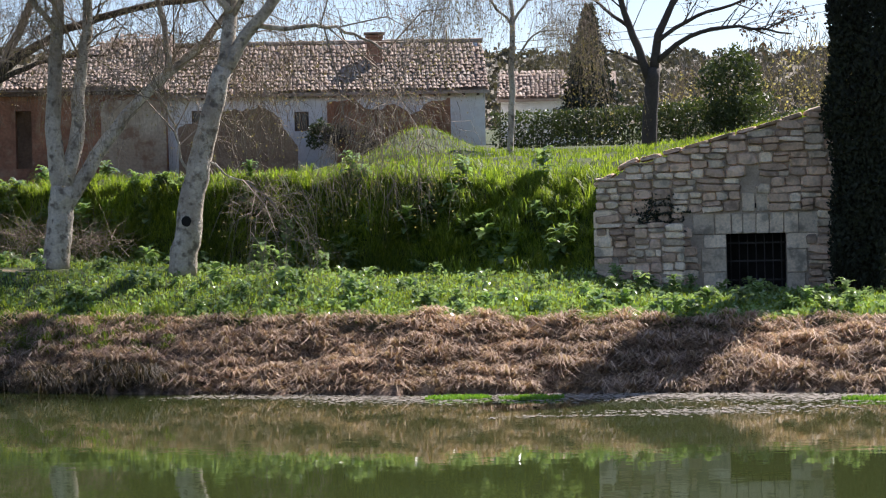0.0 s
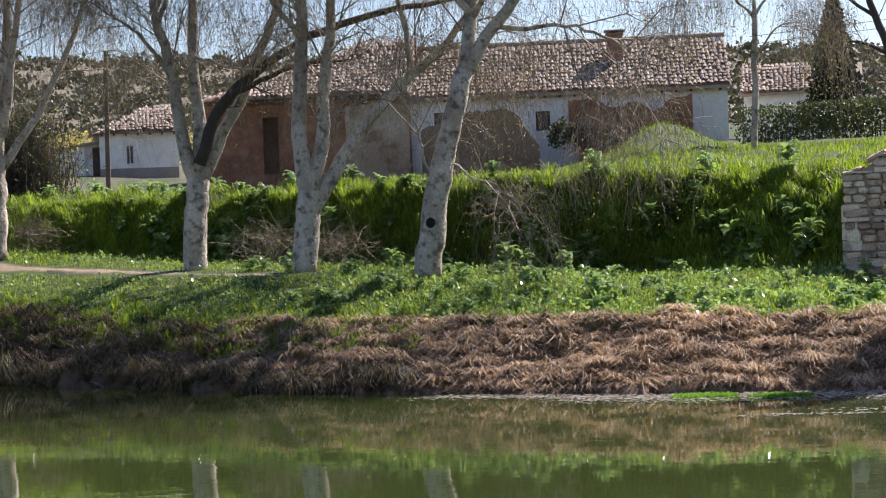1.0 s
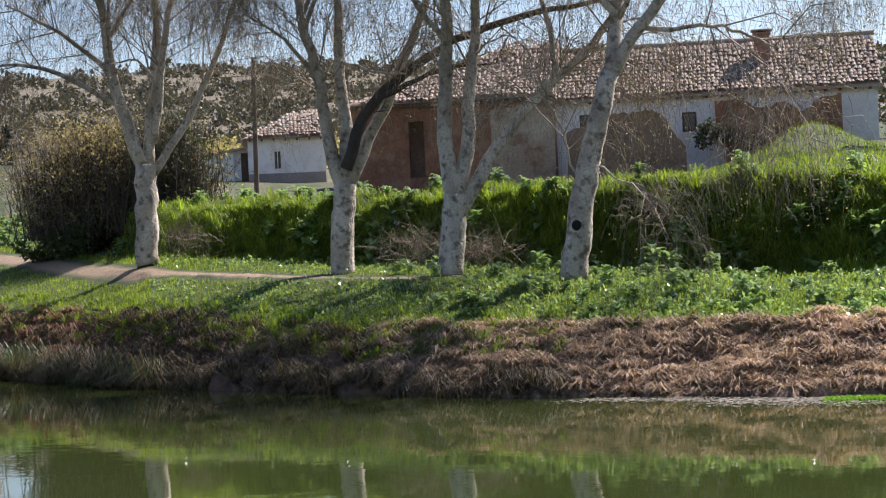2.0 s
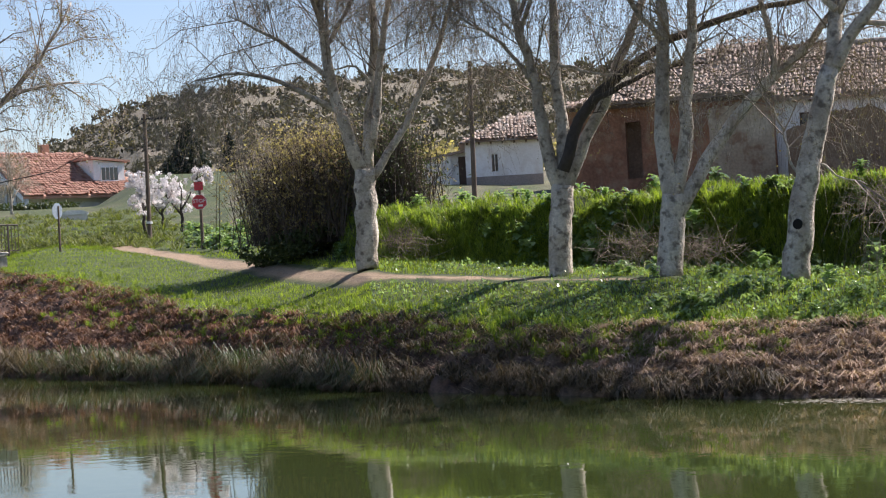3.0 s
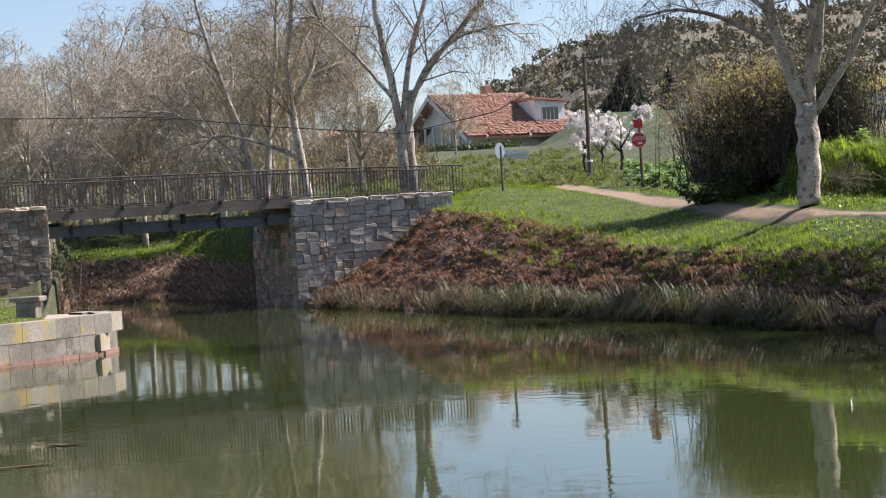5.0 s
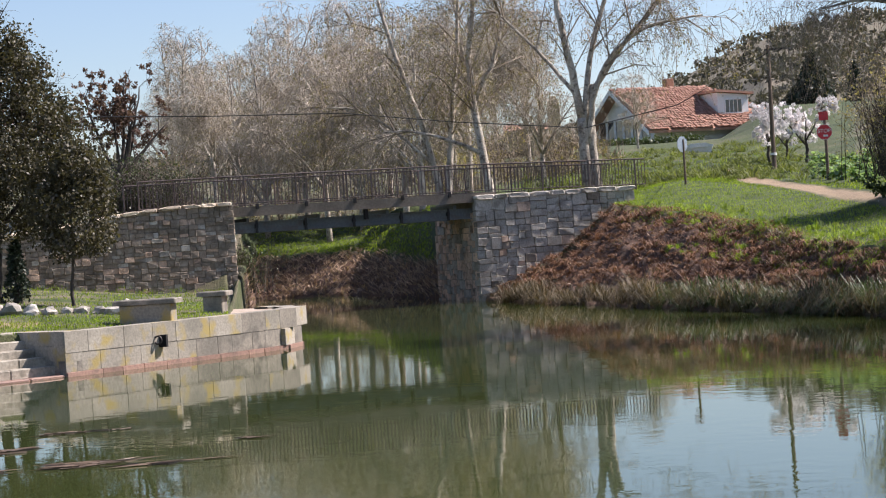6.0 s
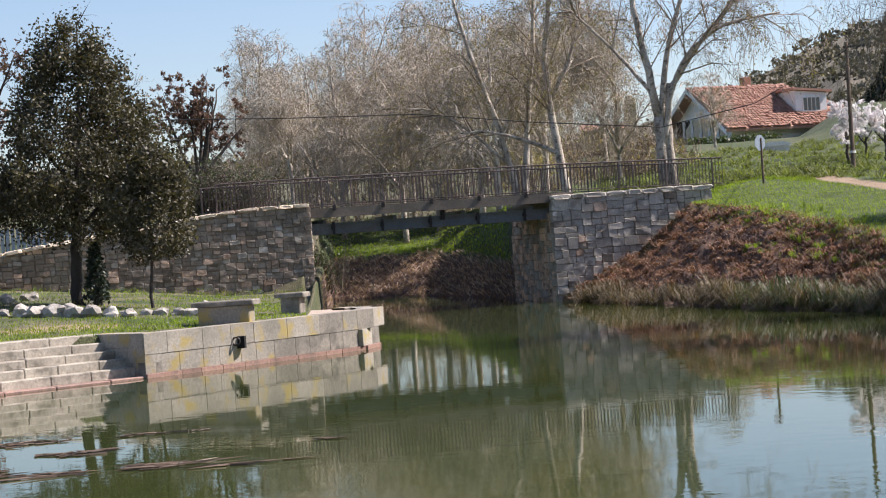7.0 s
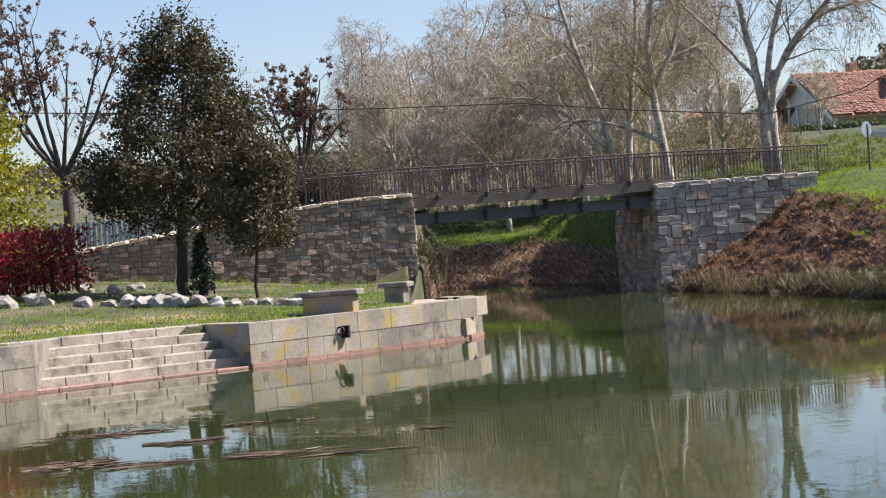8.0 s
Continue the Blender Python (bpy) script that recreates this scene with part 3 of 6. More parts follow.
    lay_stones(b0, [WARM_KIT, LIME_KIT], -1.73, -.83, lambda u: 2.72 - .12 * abs(u + 1.3), lambda u: base, (.13, .24), (.18, .42), 0.25, None, 0.014, y=-.5)
    tuft = part("wall_plant", (lambda V: ([tuple(p) for q in V for p in q], [(4 * i, 4 * i + 1, 4 * i + 2, 4 * i + 3) for i in range(len(V))]))(leaf_cloud(np.stack([rng.normal(-1.3, .22, 700), rng.normal(-.12, .06, 700), rng.normal(2.86, .13, 700)], 1), .07)), CYPRESS, t, "dark dry plant growing above the buttress")
    tagged(tuft, kind="stuff")
    # slabs along the sloping top
    u = -2.5
    while u < 3.2:
        w = random.uniform(.3, .55)
        a = math.atan2(top(u + w) - top(u), w)
        child("coping_slab", random.choice(WARM_KIT), t, Matrix.LocRotScale((u + w / 2, .12, top(u + w / 2) - .01), Euler((0, -a, 0)), (w, .55, random.uniform(.06, .10))))
        u += w
    k = 2600
    U = rng.uniform(-2.4, 3.3, k)
    G = blades(np.stack([U, rng.uniform(.02, .75, k) ** 1.0, [top(x) + .05 for x in U]], 1), .06, .014, .6)
    tagged(child("turf", stuff_mesh("turf", G, BLADE_FACES, GRASS), t, None, "green grass growing along the sloping top"), kind="stuff")
    return t


build_cellar()


# ---- the quay: dressed blocks, steps and a rounded end ----
QUAY_KIT, LICHEN_KIT, RED_KIT = (stone_meshes("block", m, 5, .06) for m in (QUAY, LICHEN, RED_BASE))

CORNER = polar(47.25, 43.2)
NOSE = [polar(*p) for p in ((47.25, 43.2), (45.6, 44.2), (44.0, 45.35), (42.6, 46.5), (41.5, 47.5), (40.75, 48.4), (40.42, 49.3), (40.6, 50.4), (41.3, 51.6))]
FLIGHT_END = polar(53.45, 40.75)
QTOP = 0.99


def wall_run(parent, pts, courses, name="block"):
    """Courses of blocks along a plan line, faces to its right-hand side."""
    seg = [(pts[i], pts[i + 1]) for i in range(len(pts) - 1)]
    total = sum((q - p).length for p, q in seg)

    def at(s):
        for p, q in seg:
            ln = (q - p).length
            if s <= ln or (p, q) == seg[-1]:
                return p + (q - p) * (s / ln), math.atan2(q.y - p.y, q.x - p.x)
            s -= ln
    for z0, z1, kit_of, span, proud in courses:
        s = random.uniform(-.4, 0)
        while s < total - .05:
            w = random.uniform(*span)
            a, b2 = max(0, s), min(total, s + w)
            if total - b2 < .3:
                b2 = total
            s = b2
            if b2 - a < .12:
                continue
            p, ang = at((a + b2) / 2)
            child(name, random.choice(kit_of((a + b2) / 2)), parent, Matrix.LocRotScale((p.x + math.sin(ang) * (proud - .22), p.y - math.cos(ang) * (proud - .22), z0), Euler((0, 0, ang)), (b2 - a - .006, .46, z1 - z0 - .004)))


def build_quay():
    t = thing("quay_wall", Matrix(), "pale limestone quay with a rounded end, yellow lichen and a red waterline course", "quay", kind="structure")
    low = [p + (p - Vector((0, 0, 0))).normalized() * 0.28 for p in NOSE]
    k = len(low)
    back = [polar(44.0, 53.5), polar(47.3, 46.0), polar(48.3, 44.9)]
    loop = low + back
    v = [(p.x, p.y, -.6) for p in loop] + [(p.x, p.y, QTOP - .06) for p in loop]
    part("core", (v, [tuple(range(k + 3)), tuple(range(2 * k + 5, k + 2, -1))] + [(i, k + 3 + i, k + 3 + (i + 1) % (k + 3), (i + 1) % (k + 3)) for i in range(k + 3)]), MORTAR, t)
    kit = lambda s: LICHEN_KIT if s < 3.8 or random.random() < .2 else QUAY_KIT
    wall_run(t, NOSE, [(-.35, .10, lambda s: RED_KIT, (.5, 1.1), .05), (.10, .52, kit, (.45, .85), .0), (.52, QTOP, kit, (.6, 1.2), .01)])
    # return wall beside the flight
    ret = [polar(48.75, 44.9), CORNER]
    wall_run(t, ret, [(-.35, .35, lambda s: QUAY_KIT, (.5, .9), .0), (.35, .68, kit, (.5, .9), .0), (.68, QTOP + .01, kit, (.5, .9), .0)])
    # no hollow is cut: a black box paints the recess's shade on the wall
    part("mooring_recess", join(box(-.16, .16, -.015, .1, .0, .28)), HOLE_SHADE, t, "square mooring recess, its shaded hollow painted as a black box", spot(44.52, 44.93, .42, -22))
    part("mooring_ring", tube([(.09 * math.cos(w), -.12, .17 + .09 * math.sin(w)) for w in [i * math.pi / 6 for i in range(13)]], [.022] * 13, 5), IRON, t, "rusty iron mooring ring", spot(44.52, 44.93, .42, -22))
    # the far run of quay past the flight
    run = [polar(56.5, 39.4), polar(54.9, 40.0), FLIGHT_END]
    wall_run(t, run, [(-.35, .10, lambda s: RED_KIT, (.5, 1.1), .03), (.10, .55, lambda s: QUAY_KIT, (.5, .9), .0), (.55, 1.02, lambda s: QUAY_KIT, (.7, 1.2), .01)])
    ret2 = [FLIGHT_END, polar(53.0, 42.3)]
    wall_run(t, ret2, [(-.35, .55, lambda s: QUAY_KIT, (.5, .9), .0), (.55, 1.02, lambda s: QUAY_KIT, (.5, .9), .0)])
    return t


build_quay()


def build_flight():
    t = thing("stone_steps", Matrix(), "worn pale limestone steps going down into the canal", "steps", kind="structure")
    a, b2 = CORNER + Vector((-.02, 0, 0)), FLIGHT_END
    ln = (b2 - a).length
    along = (b2 - a).normalized()
    inland = Vector((along.y, -along.x, 0))
    if inland.dot(a) < 0:
        inland = -inland
    ang = math.atan2(-along.y, -along.x)
    for i in range(6):
        s, z1 = 0.0, 0.06 + 0.19 * i
        while s < ln - .1:
            w = random.uniform(.7, 1.5)
            e = min(ln, s + w)
            p = a + along * ((s + e) / 2) + inland * (.36 * i + .30)
            rz = random.uniform(-.012, .012)
            g = box(-(e - s) / 2 + .005, (e - s) / 2 - .005, -.30, .30, z1 - .24, z1 + rz, .02)
            part("step_block", g, RED_BASE if i == 0 else STEP, t, "", Matrix.LocRotScale(p, Euler((0, 0, ang)), None))
            s = e
    return t


build_flight()


# ---- bridge and its abutments ----
C_RIGHT, C_LEFT = polar(35.1, 72.0), polar(42.15, 69.6)
AX = (C_RIGHT - C_LEFT).normalized()
ANG = math.degrees(math.atan2(AX.y, AX.x))
SPAN = (C_RIGHT - C_LEFT).length
DECKZ = 4.0


def bridge_pose(z=0.0):
    """x along the bridge from the left corner to the right one, y away from the tripod."""
    return pose(C_LEFT.x, C_LEFT.y, z, 0, 0, ANG)


def build_abutments():
    t = thing("bridge_abutment", bridge_pose(), "grey squared stone bridge abutment at the water's edge", "abutment", "bridge abutments")
    part("core", box(SPAN + .1, SPAN + 6.4, -.03, 5.0, -.8, 3.72), DARK_MORTAR, t)
    lay_stones(t, [SQUARE_KIT, SQUARE_WARM, SQUARE_DARK], SPAN, SPAN + 6.4, lambda u: 3.78, lambda u: -.3, (.24, .46), (.28, .72), .34, None, .016, y=.08, limit=290, weights=(8, 1, .5))
    side = part("river_face", box(SPAN + .06, SPAN + .1, .15, 4.95, -.8, 3.3), DARK_MORTAR, t)
    piv = Matrix.Translation((SPAN + .08, 5.0, 0)) @ Matrix.Rotation(radians(-90), 4, "Z")
    side.matrix_basis = Matrix()
    fr = child("river_side", mesh_of("river_side", *box(0, .02, 0, .02, -.5, -.4), DARK_MORTAR), t, piv)
    lay_stones(fr, [SQUARE_WARM, SQUARE_KIT], 0, 4.95, lambda u: 3.3, lambda u: -.3, (.26, .42), (.3, .6), .30, None, .018, y=.08, limit=290, weights=(3, 2))
    x = SPAN - .02
    while x < SPAN + 6.3:
        w = random.uniform(.5, .95)
        child("coping", random.choice(GREY_KIT), t, Matrix.LocRotScale((x + w / 2, .1, 3.74), None, (w - .02, .5, random.uniform(.17, .22))))
        x += w
    # left abutment with its ramp wall
    t2 = thing("ramp_wall", bridge_pose(), "dark rubble stone abutment and ramp wall with pale flat coping", "wall", "bridge abutments")
    top = line((-15, 2.65), (-12.2, 2.92), (-8.2, 3.42), (-3.6, 3.96), (-2.0, 4.08), (0, 4.1))
    low = line((-15, 1.8), (-11.5, 1.7), (-3, .9), (0, .2))
    part("core", prism([(-15, .4), (0, -.8), (0, 4.0), (-2, 4.0), (-3.6, 3.88), (-8.2, 3.34), (-15, 2.57)], -.015, .9), DARK_MORTAR, t2)
    lay_stones(t2, [SQUARE_DARK, SQUARE_KIT, SQUARE_WARM], -15, 0, top, low, (.16, .30), (.22, .52), .3, None, .012, y=.08, limit=290, weights=(9, 1, 1.2))
    fr2 = child("river_side", mesh_of("river_side", *box(0, .02, 0, .02, -.5, -.4), DARK_MORTAR), t2, Matrix.Translation((-.06, .05, 0)) @ Matrix.Rotation(radians(90), 4, "Z"))
    lay_stones(fr2, [GREY_KIT, LIME_KIT], 0, 4.2, lambda u: 3.5, lambda u: -.3, (.3, .45), (.35, .6), .3, None, .016, y=.08, limit=290)
    part("inner_core", box(-5, -.1, .9, 4.3, -.8, 3.4), DARK_MORTAR, t2)
    x = -15.0
    while x < -.1:
        w = random.uniform(.45, .9)
        a = math.atan2(top(x + w) - top(x), w)
        child("coping", random.choice(LIME_KIT), t2, Matrix.LocRotScale((x + w / 2, .12, top(x + w / 2) - .03), Euler((0, -a, 0)), (w - .015, .55, .13)))
        x += w


build_abutments()


def build_bridge():
    t = thing("footbridge", bridge_pose(), "narrow steel girder footbridge with a concrete deck edge", "bridge")
    part("deck", box(-1.2, SPAN + .9, .25, 3.6, 3.80, 3.98, .02), DECK, t, "pale concrete deck slab")
    part("deck_edge", join(box(-1.2, SPAN + .9, .14, .245, 3.70, 4.0), box(-1.2, SPAN + .9, .10, .28, 3.66, 3.70)), DECK_EDGE, t, "brown steel channel along the deck edge")
    for y in (.42, 3.2):
        part("girder", join(box(-.5, SPAN + .5, y, y + .24, 3.07, 3.11), box(-.5, SPAN + .5, y + .1, y + .14, 3.11, 3.42), box(-.5, SPAN + .5, y, y + .24, 3.42, 3.46)), GIRDER, t, "grey painted steel girder")
    for i in range(5):
        x = .9 + i * (SPAN - 1.8) / 4
        part("hanger", join(box(x - .04, x + .04, .36, .42, 3.05, 3.5), box(x - .06, x + .06, .40, .5, 3.22, 3.36)), IRON, t)
        part("bracket", box(x - .05, x + .05, .06, .14, 3.9, 4.08), IRON, t)
    part("flange_clamp", box(4.9, 5.05, .3, .5, 3.3, 3.72, .02), IRON, t)
    for i in range(4):
        x = .6 + i * (SPAN - 1.2) / 3
        part("crossbeam", box(x - .06, x + .06, .5, 3.3, 3.46, 3.60), GIRDER, t)
    return t


build_bridge()


def build_railing():
    t = thing("bridge_railing", bridge_pose(), "brown painted iron railing of thin upright bars along the bridge", "railing")
    zline = line((-3.4, 4.02), (0, 4.04), (SPAN, 4.0), (SPAN + 8, 3.85))
    x0, x1, y = -3.3, SPAN + 7.0, .18
    hgt = 1.06
    pts = [(x0 + (x1 - x0) * i / 12) for i in range(13)]
    for dz, r in ((hgt, .028), (.10, .02)):
        part("rail", tube([(x, y, zline(x) + dz) for x in pts], [r] * 13, 6), RAIL_PAINT, t)
    n = int((x1 - x0) / .135)
    bar = mesh_of("bar", *box(-.011, .011, -.011, .011, .1, hgt), RAIL_PAINT)
    post = mesh_of("post", *box(-.028, .028, -.028, .028, -.1, hgt + .02, .006), RAIL_PAINT)
    for i in range(n + 1):
        x = x0 + (x1 - x0) * i / n
        child("post" if i % 14 == 0 else "bar", post if i % 14 == 0 else bar, t, Matrix.Translation((x, y, zline(x))))
    return t


rail = build_railing()
far_rail = copy_thing(rail, bridge_pose() @ Matrix.Translation((0, 3.4, 0)))


# ---- trees ----
STICK_FACES = [(0, 1, 4), (0, 4, 3), (1, 2, 5), (1, 5, 4), (2, 0, 3), (2, 3, 5), (3, 4, 6), (4, 5, 6), (5, 3, 6)]


def sticks(A, M, B, r):
    """Thin three-sided twigs from A over M to a point at B."""
    k = len(A)
    d = B - A
    s = np.cross(d, rng.normal(size=(k, 3)))
    s /= np.linalg.norm(s, axis=1)[:, None] + 1e-9
    t = np.cross(d, s)
    t /= np.linalg.norm(t, axis=1)[:, None] + 1e-9
    r = np.asarray(r)[:, None]
    ring = [s, -0.5 * s + 0.87 * t, -0.5 * s - 0.87 * t]
    return np.stack([A + q * r for q in ring] + [M + q * r * 0.65 for q in ring] + [B], 1)


def along_path(pts, f):
    """The place and the way at the fraction f of a polyline."""
    seg = np.linalg.norm(np.diff(pts, axis=0), axis=1)
    s = np.concatenate([[0], np.cumsum(seg)])
    x = f * s[-1]
    i = min(int(np.searchsorted(s, x, side="right")) - 1, len(seg) - 1)
    u = (x - s[i]) / max(seg[i], 1e-6)
    return pts[i] + (pts[i + 1] - pts[i]) * u, (pts[i + 1] - pts[i]) / max(seg[i], 1e-6), s[-1]


def spray(paths, per_metre, length, spread, lift, droop, first=0.25):
    """Side shoots: (start, middle, end) arrays, set along paths given as (points, ...)."""
    A, Mi, B = [], [], []
    for pts in paths:
        total = np.sum(np.linalg.norm(np.diff(pts, axis=0), axis=1))
        for _ in range(max(1, int(rng.poisson(per_metre * total)))):
            f = rng.uniform(first, 1.0)
            p, w, _ = along_path(pts, f)
            side = rng.normal(size=3)
            side -= w * side.dot(w)
            side /= np.linalg.norm(side) + 1e-9
            dr = w * rng.uniform(0.35, 1.0) + side * spread * rng.uniform(0.6, 1.3) + np.array([0, 0, lift])
            dr /= np.linalg.norm(dr)
            ln = length * rng.uniform(0.5, 1.25) * (1.1 - 0.45 * f)
            m = p + dr * ln * 0.55
            e = p + dr * ln + np.array([0, 0, -droop * ln])
            A.append(p), Mi.append(m), B.append(e)
    return np.array(A), np.array(Mi), np.array(B)


def tree_parts(t, limbs, bark, twig, sizes=(3.0, 1.3, 0.55), dens=(1.5, 3.0, 5.0), lift=0.35, droop=0.2, buds=None, bud_size=0.05, bud_n=0, spread=0.9, r2=0.024, thin=0.006):
    """limbs: (points, radius at the foot, radius at the tip, first share that bears shoots)."""
    paths = []
    woody = []
    for pts, ra, rb, bare in limbs:
        P = np.array(pts, float)
        f = np.linspace(0, 1, max(5, 3 * len(P)))
        Q = np.array([along_path(P, x)[0] for x in f])
        Q[1:-1] = (Q[:-2] + 2 * Q[1:-1] + Q[2:]) / 4
        Q[1:-1] += rng.normal(scale=0.02, size=Q[1:-1].shape)
        woody.append(tube([tuple(q) for q in Q], [ra + (rb - ra) * x for x in f], 9))
        if bare < 1:
            paths.append((Q, bare))
    part("trunk", woody[0], bark, t, "", None, True)
    for g in woody[1:]:
        part("limb", g, bark, t, "", None, True)
    A, M1, B = [], [], []
    for Q, bare in paths:
        a, m1, b2 = spray([Q], dens[0], sizes[0], spread, lift, droop * 0.4, bare)
        A.append(a), M1.append(m1), B.append(b2)
    A, M1, B = np.concatenate(A), np.concatenate(M1), np.concatenate(B)
    br = [np.array(x) for x in zip(A, M1, B)]
    A2, M2, B2 = spray(br, dens[1], sizes[1], spread, lift * 0.3, droop, 0.2)
    br2 = [np.array(x) for x in zip(A2, M2, B2)]
    A3, M3, B3 = spray(br2, dens[2], sizes[2], spread, 0.0, droop * 1.6, 0.15)
    tagged(child("branchwork", stuff_mesh("branchwork", np.concatenate([sticks(A, M1, B, rng.uniform(.6, 1.1, len(A)) * r2), sticks(A2, M2, B2, rng.uniform(.6, 1.1, len(A2)) * r2 * .38)]), STICK_FACES, twig), t), kind="stuff")
    tagged(child("twig_haze", stuff_mesh("twig_haze", sticks(A3, M3, B3, rng.uniform(.7, 1.1, len(A3)) * thin), STICK_FACES, twig), t), kind="stuff")
    if buds and bud_n:
        i = rng.integers(0, len(B3), bud_n)
        f = rng.uniform(0.3, 1, (bud_n, 1))
        tagged(child("bud_haze", stuff_mesh("bud_haze", leaf_cloud(A3[i] + (B3[i] - A3[i]) * f + rng.normal(scale=.03, size=(bud_n, 3)), bud_size, 0.4), LEAF_FACES, buds), t), kind="stuff")
    return B3


def limb(pts, ra, rb, bare=0.3, depth=0.0):
    """A limb from (right, up) steps; it swings away by depth at its end."""
    k = len(pts) - 1
    return [(x, depth * i / k, z) for i, (x, z) in enumerate(pts)], ra, rb, bare


def bank_tree(bearing, reach, z, limbs, label, **kw):
    t = thing("poplar_tree", spot(bearing, reach, z - 0.06), label, "tree", "pale-barked trees along the path")
    for _ in range(6):
        sx, sy, h0 = rng.uniform(-2.8, 2.8), rng.uniform(-2.2, 2.2), rng.uniform(5.0, 7.5)
        stem = limbs[1][0]
        zs = [p[2] for p in stem]
        x0, y0 = float(np.interp(h0, zs, [p[0] for p in stem])), float(np.interp(h0, zs, [p[1] for p in stem]))
        limbs.append(([(x0, y0, h0), (x0 + sx * .5, y0 + sy * .5, h0 + 2.2), (x0 + sx, y0 + sy, h0 + rng.uniform(4, 6))], .06, .025, .1))
    tree_parts(t, limbs, BARK, TWIG, buds=BUDS, **kw)
    return t


KW = dict(sizes=(3.4, 1.6, 0.8), dens=(2.6, 4.0, 5.4), lift=0.2, droop=0.6, bud_n=14000, bud_size=0.042, thin=.0066)
t1 = bank_tree(7.64, 40, 2.09, [
    limb([(0, -.2), (0, 0), (.16, .97), (.39, 2.11), (.74, 3.36), (.94, 4.04)], .30, .19, 1),
    limb([(.94, 4.0), (1.09, 4.84), (1.14, 5.53), (1.3, 7.5), (1.1, 9.5)], .17, .05, .1, .6),
    limb([(.90, 3.9), (1.25, 4.48), (1.61, 4.92), (2.1, 5.46), (2.9, 6.8), (3.4, 8.6)], .15, .04, .3, -.5),
    limb([(1.64, 4.9), (2.29, 4.82), (2.97, 4.89), (3.52, 4.7), (4.3, 4.3)], .06, .02, .2, -.6),
    limb([(.30, 1.8), (0, 2.25), (-.08, 2.95), (-.35, 3.43)], .035, .012, .2, -.3),
    limb([(.45, 2.23), (.95, 1.85), (1.5, 1.65)], .03, .008, .8, -.3),
    limb([(1.1, 5.2), (.2, 6.4), (-.7, 7.6)], .08, .03, .1, .8)], "leaning white-barked poplar with a dark knot hole and fine budding twigs", **KW)
# flat near-black disc on the bark: rot and the hole's shade in one colour
part("knot_hole", tube([(.11, -.295, .93), (.115, -.31, .93)], [.11, .09], 10), HOLE_SHADE, t1, "dark rotted knot hole")
bank_tree(11.23, 43, 2.25, [
    limb([(0, -.2), (0, 0), (.07, .74), (.18, 1.61)], .30, .27, 1),
    limb([(.15, 1.4), (-.05, 2.87), (.15, 4.73), (.15, 5.97), (.0, 8.5), (-.2, 10)], .20, .05, .3, .2),
    limb([(.22, 1.6), (.46, 2.34), (.61, 4.08), (.83, 5.94), (1.0, 8.5)], .19, .05, .3, .7),
    limb([(.18, 1.1), (.96, 2.32), (1.76, 3.4), (2.53, 4.1), (3.18, 4.62), (3.76, 5.27), (4.6, 6.6)], .18, .05, .45, .9),
    limb([(2.5, 4.1), (2.46, 5.1), (2.25, 5.86), (2.1, 7.5)], .08, .03, .1, .3),
    limb([(.1, 5.0), (-.8, 6.2), (-1.8, 7.2)], .07, .03, .1, -.8)], "tall triple-stemmed pale-barked poplar rising from the bank", **KW)
bank_tree(14.42, 46, 2.28, [
    limb([(0, -.2), (0, 0), (.06, 1.13), (.17, 2.06)], .29, .27, 1),
    limb([(.11, 1.95), (-.24, 3.28), (-.32, 4.49), (-.63, 5.7), (-.75, 6.51), (-1.1, 8.8)], .18, .05, .3, -.2),
    limb([(.17, 1.9), (.25, 2.86), (.15, 4.46), (.18, 6.47), (.3, 9.2)], .18, .05, .3, .3),
    limb([(.22, 1.95), (.67, 2.84), (1.11, 3.62), (1.86, 5.31), (2.31, 6.36), (2.9, 8.6)], .17, .05, .3, .4),
    limb([(-.32, 4.35), (-.94, 5.32), (-1.45, 5.74), (-2.4, 6.3)], .06, .02, .2, -.4),
    limb([(.2, 4.9), (1.0, 4.6), (1.7, 4.5)], .05, .02, .2, -.7)], "forked grey poplar with several upright stems", **KW)
broken = thing("broken_limb", spot(14.42, 45.6, 2.28), "dark broken poplar limb caught slanting between the trees", "branch")
tree_parts(broken, [limb([(.2, 2.3), (.45, 3.1), (.9, 3.85), (1.55, 4.4), (2.92, 5.26), (4.68, 5.83), (6.9, 6.1)], .15, .05, .15, .4),
                    limb([(.9, 3.85), (1.9, 4.3), (3.0, 4.6), (3.9, 4.6)], .08, .02, .1, -.3)], DARK_BARK, DARK_TWIG, sizes=(1.6, .8, .4), dens=(2.4, 3.4, 4), lift=-.3, droop=.4)
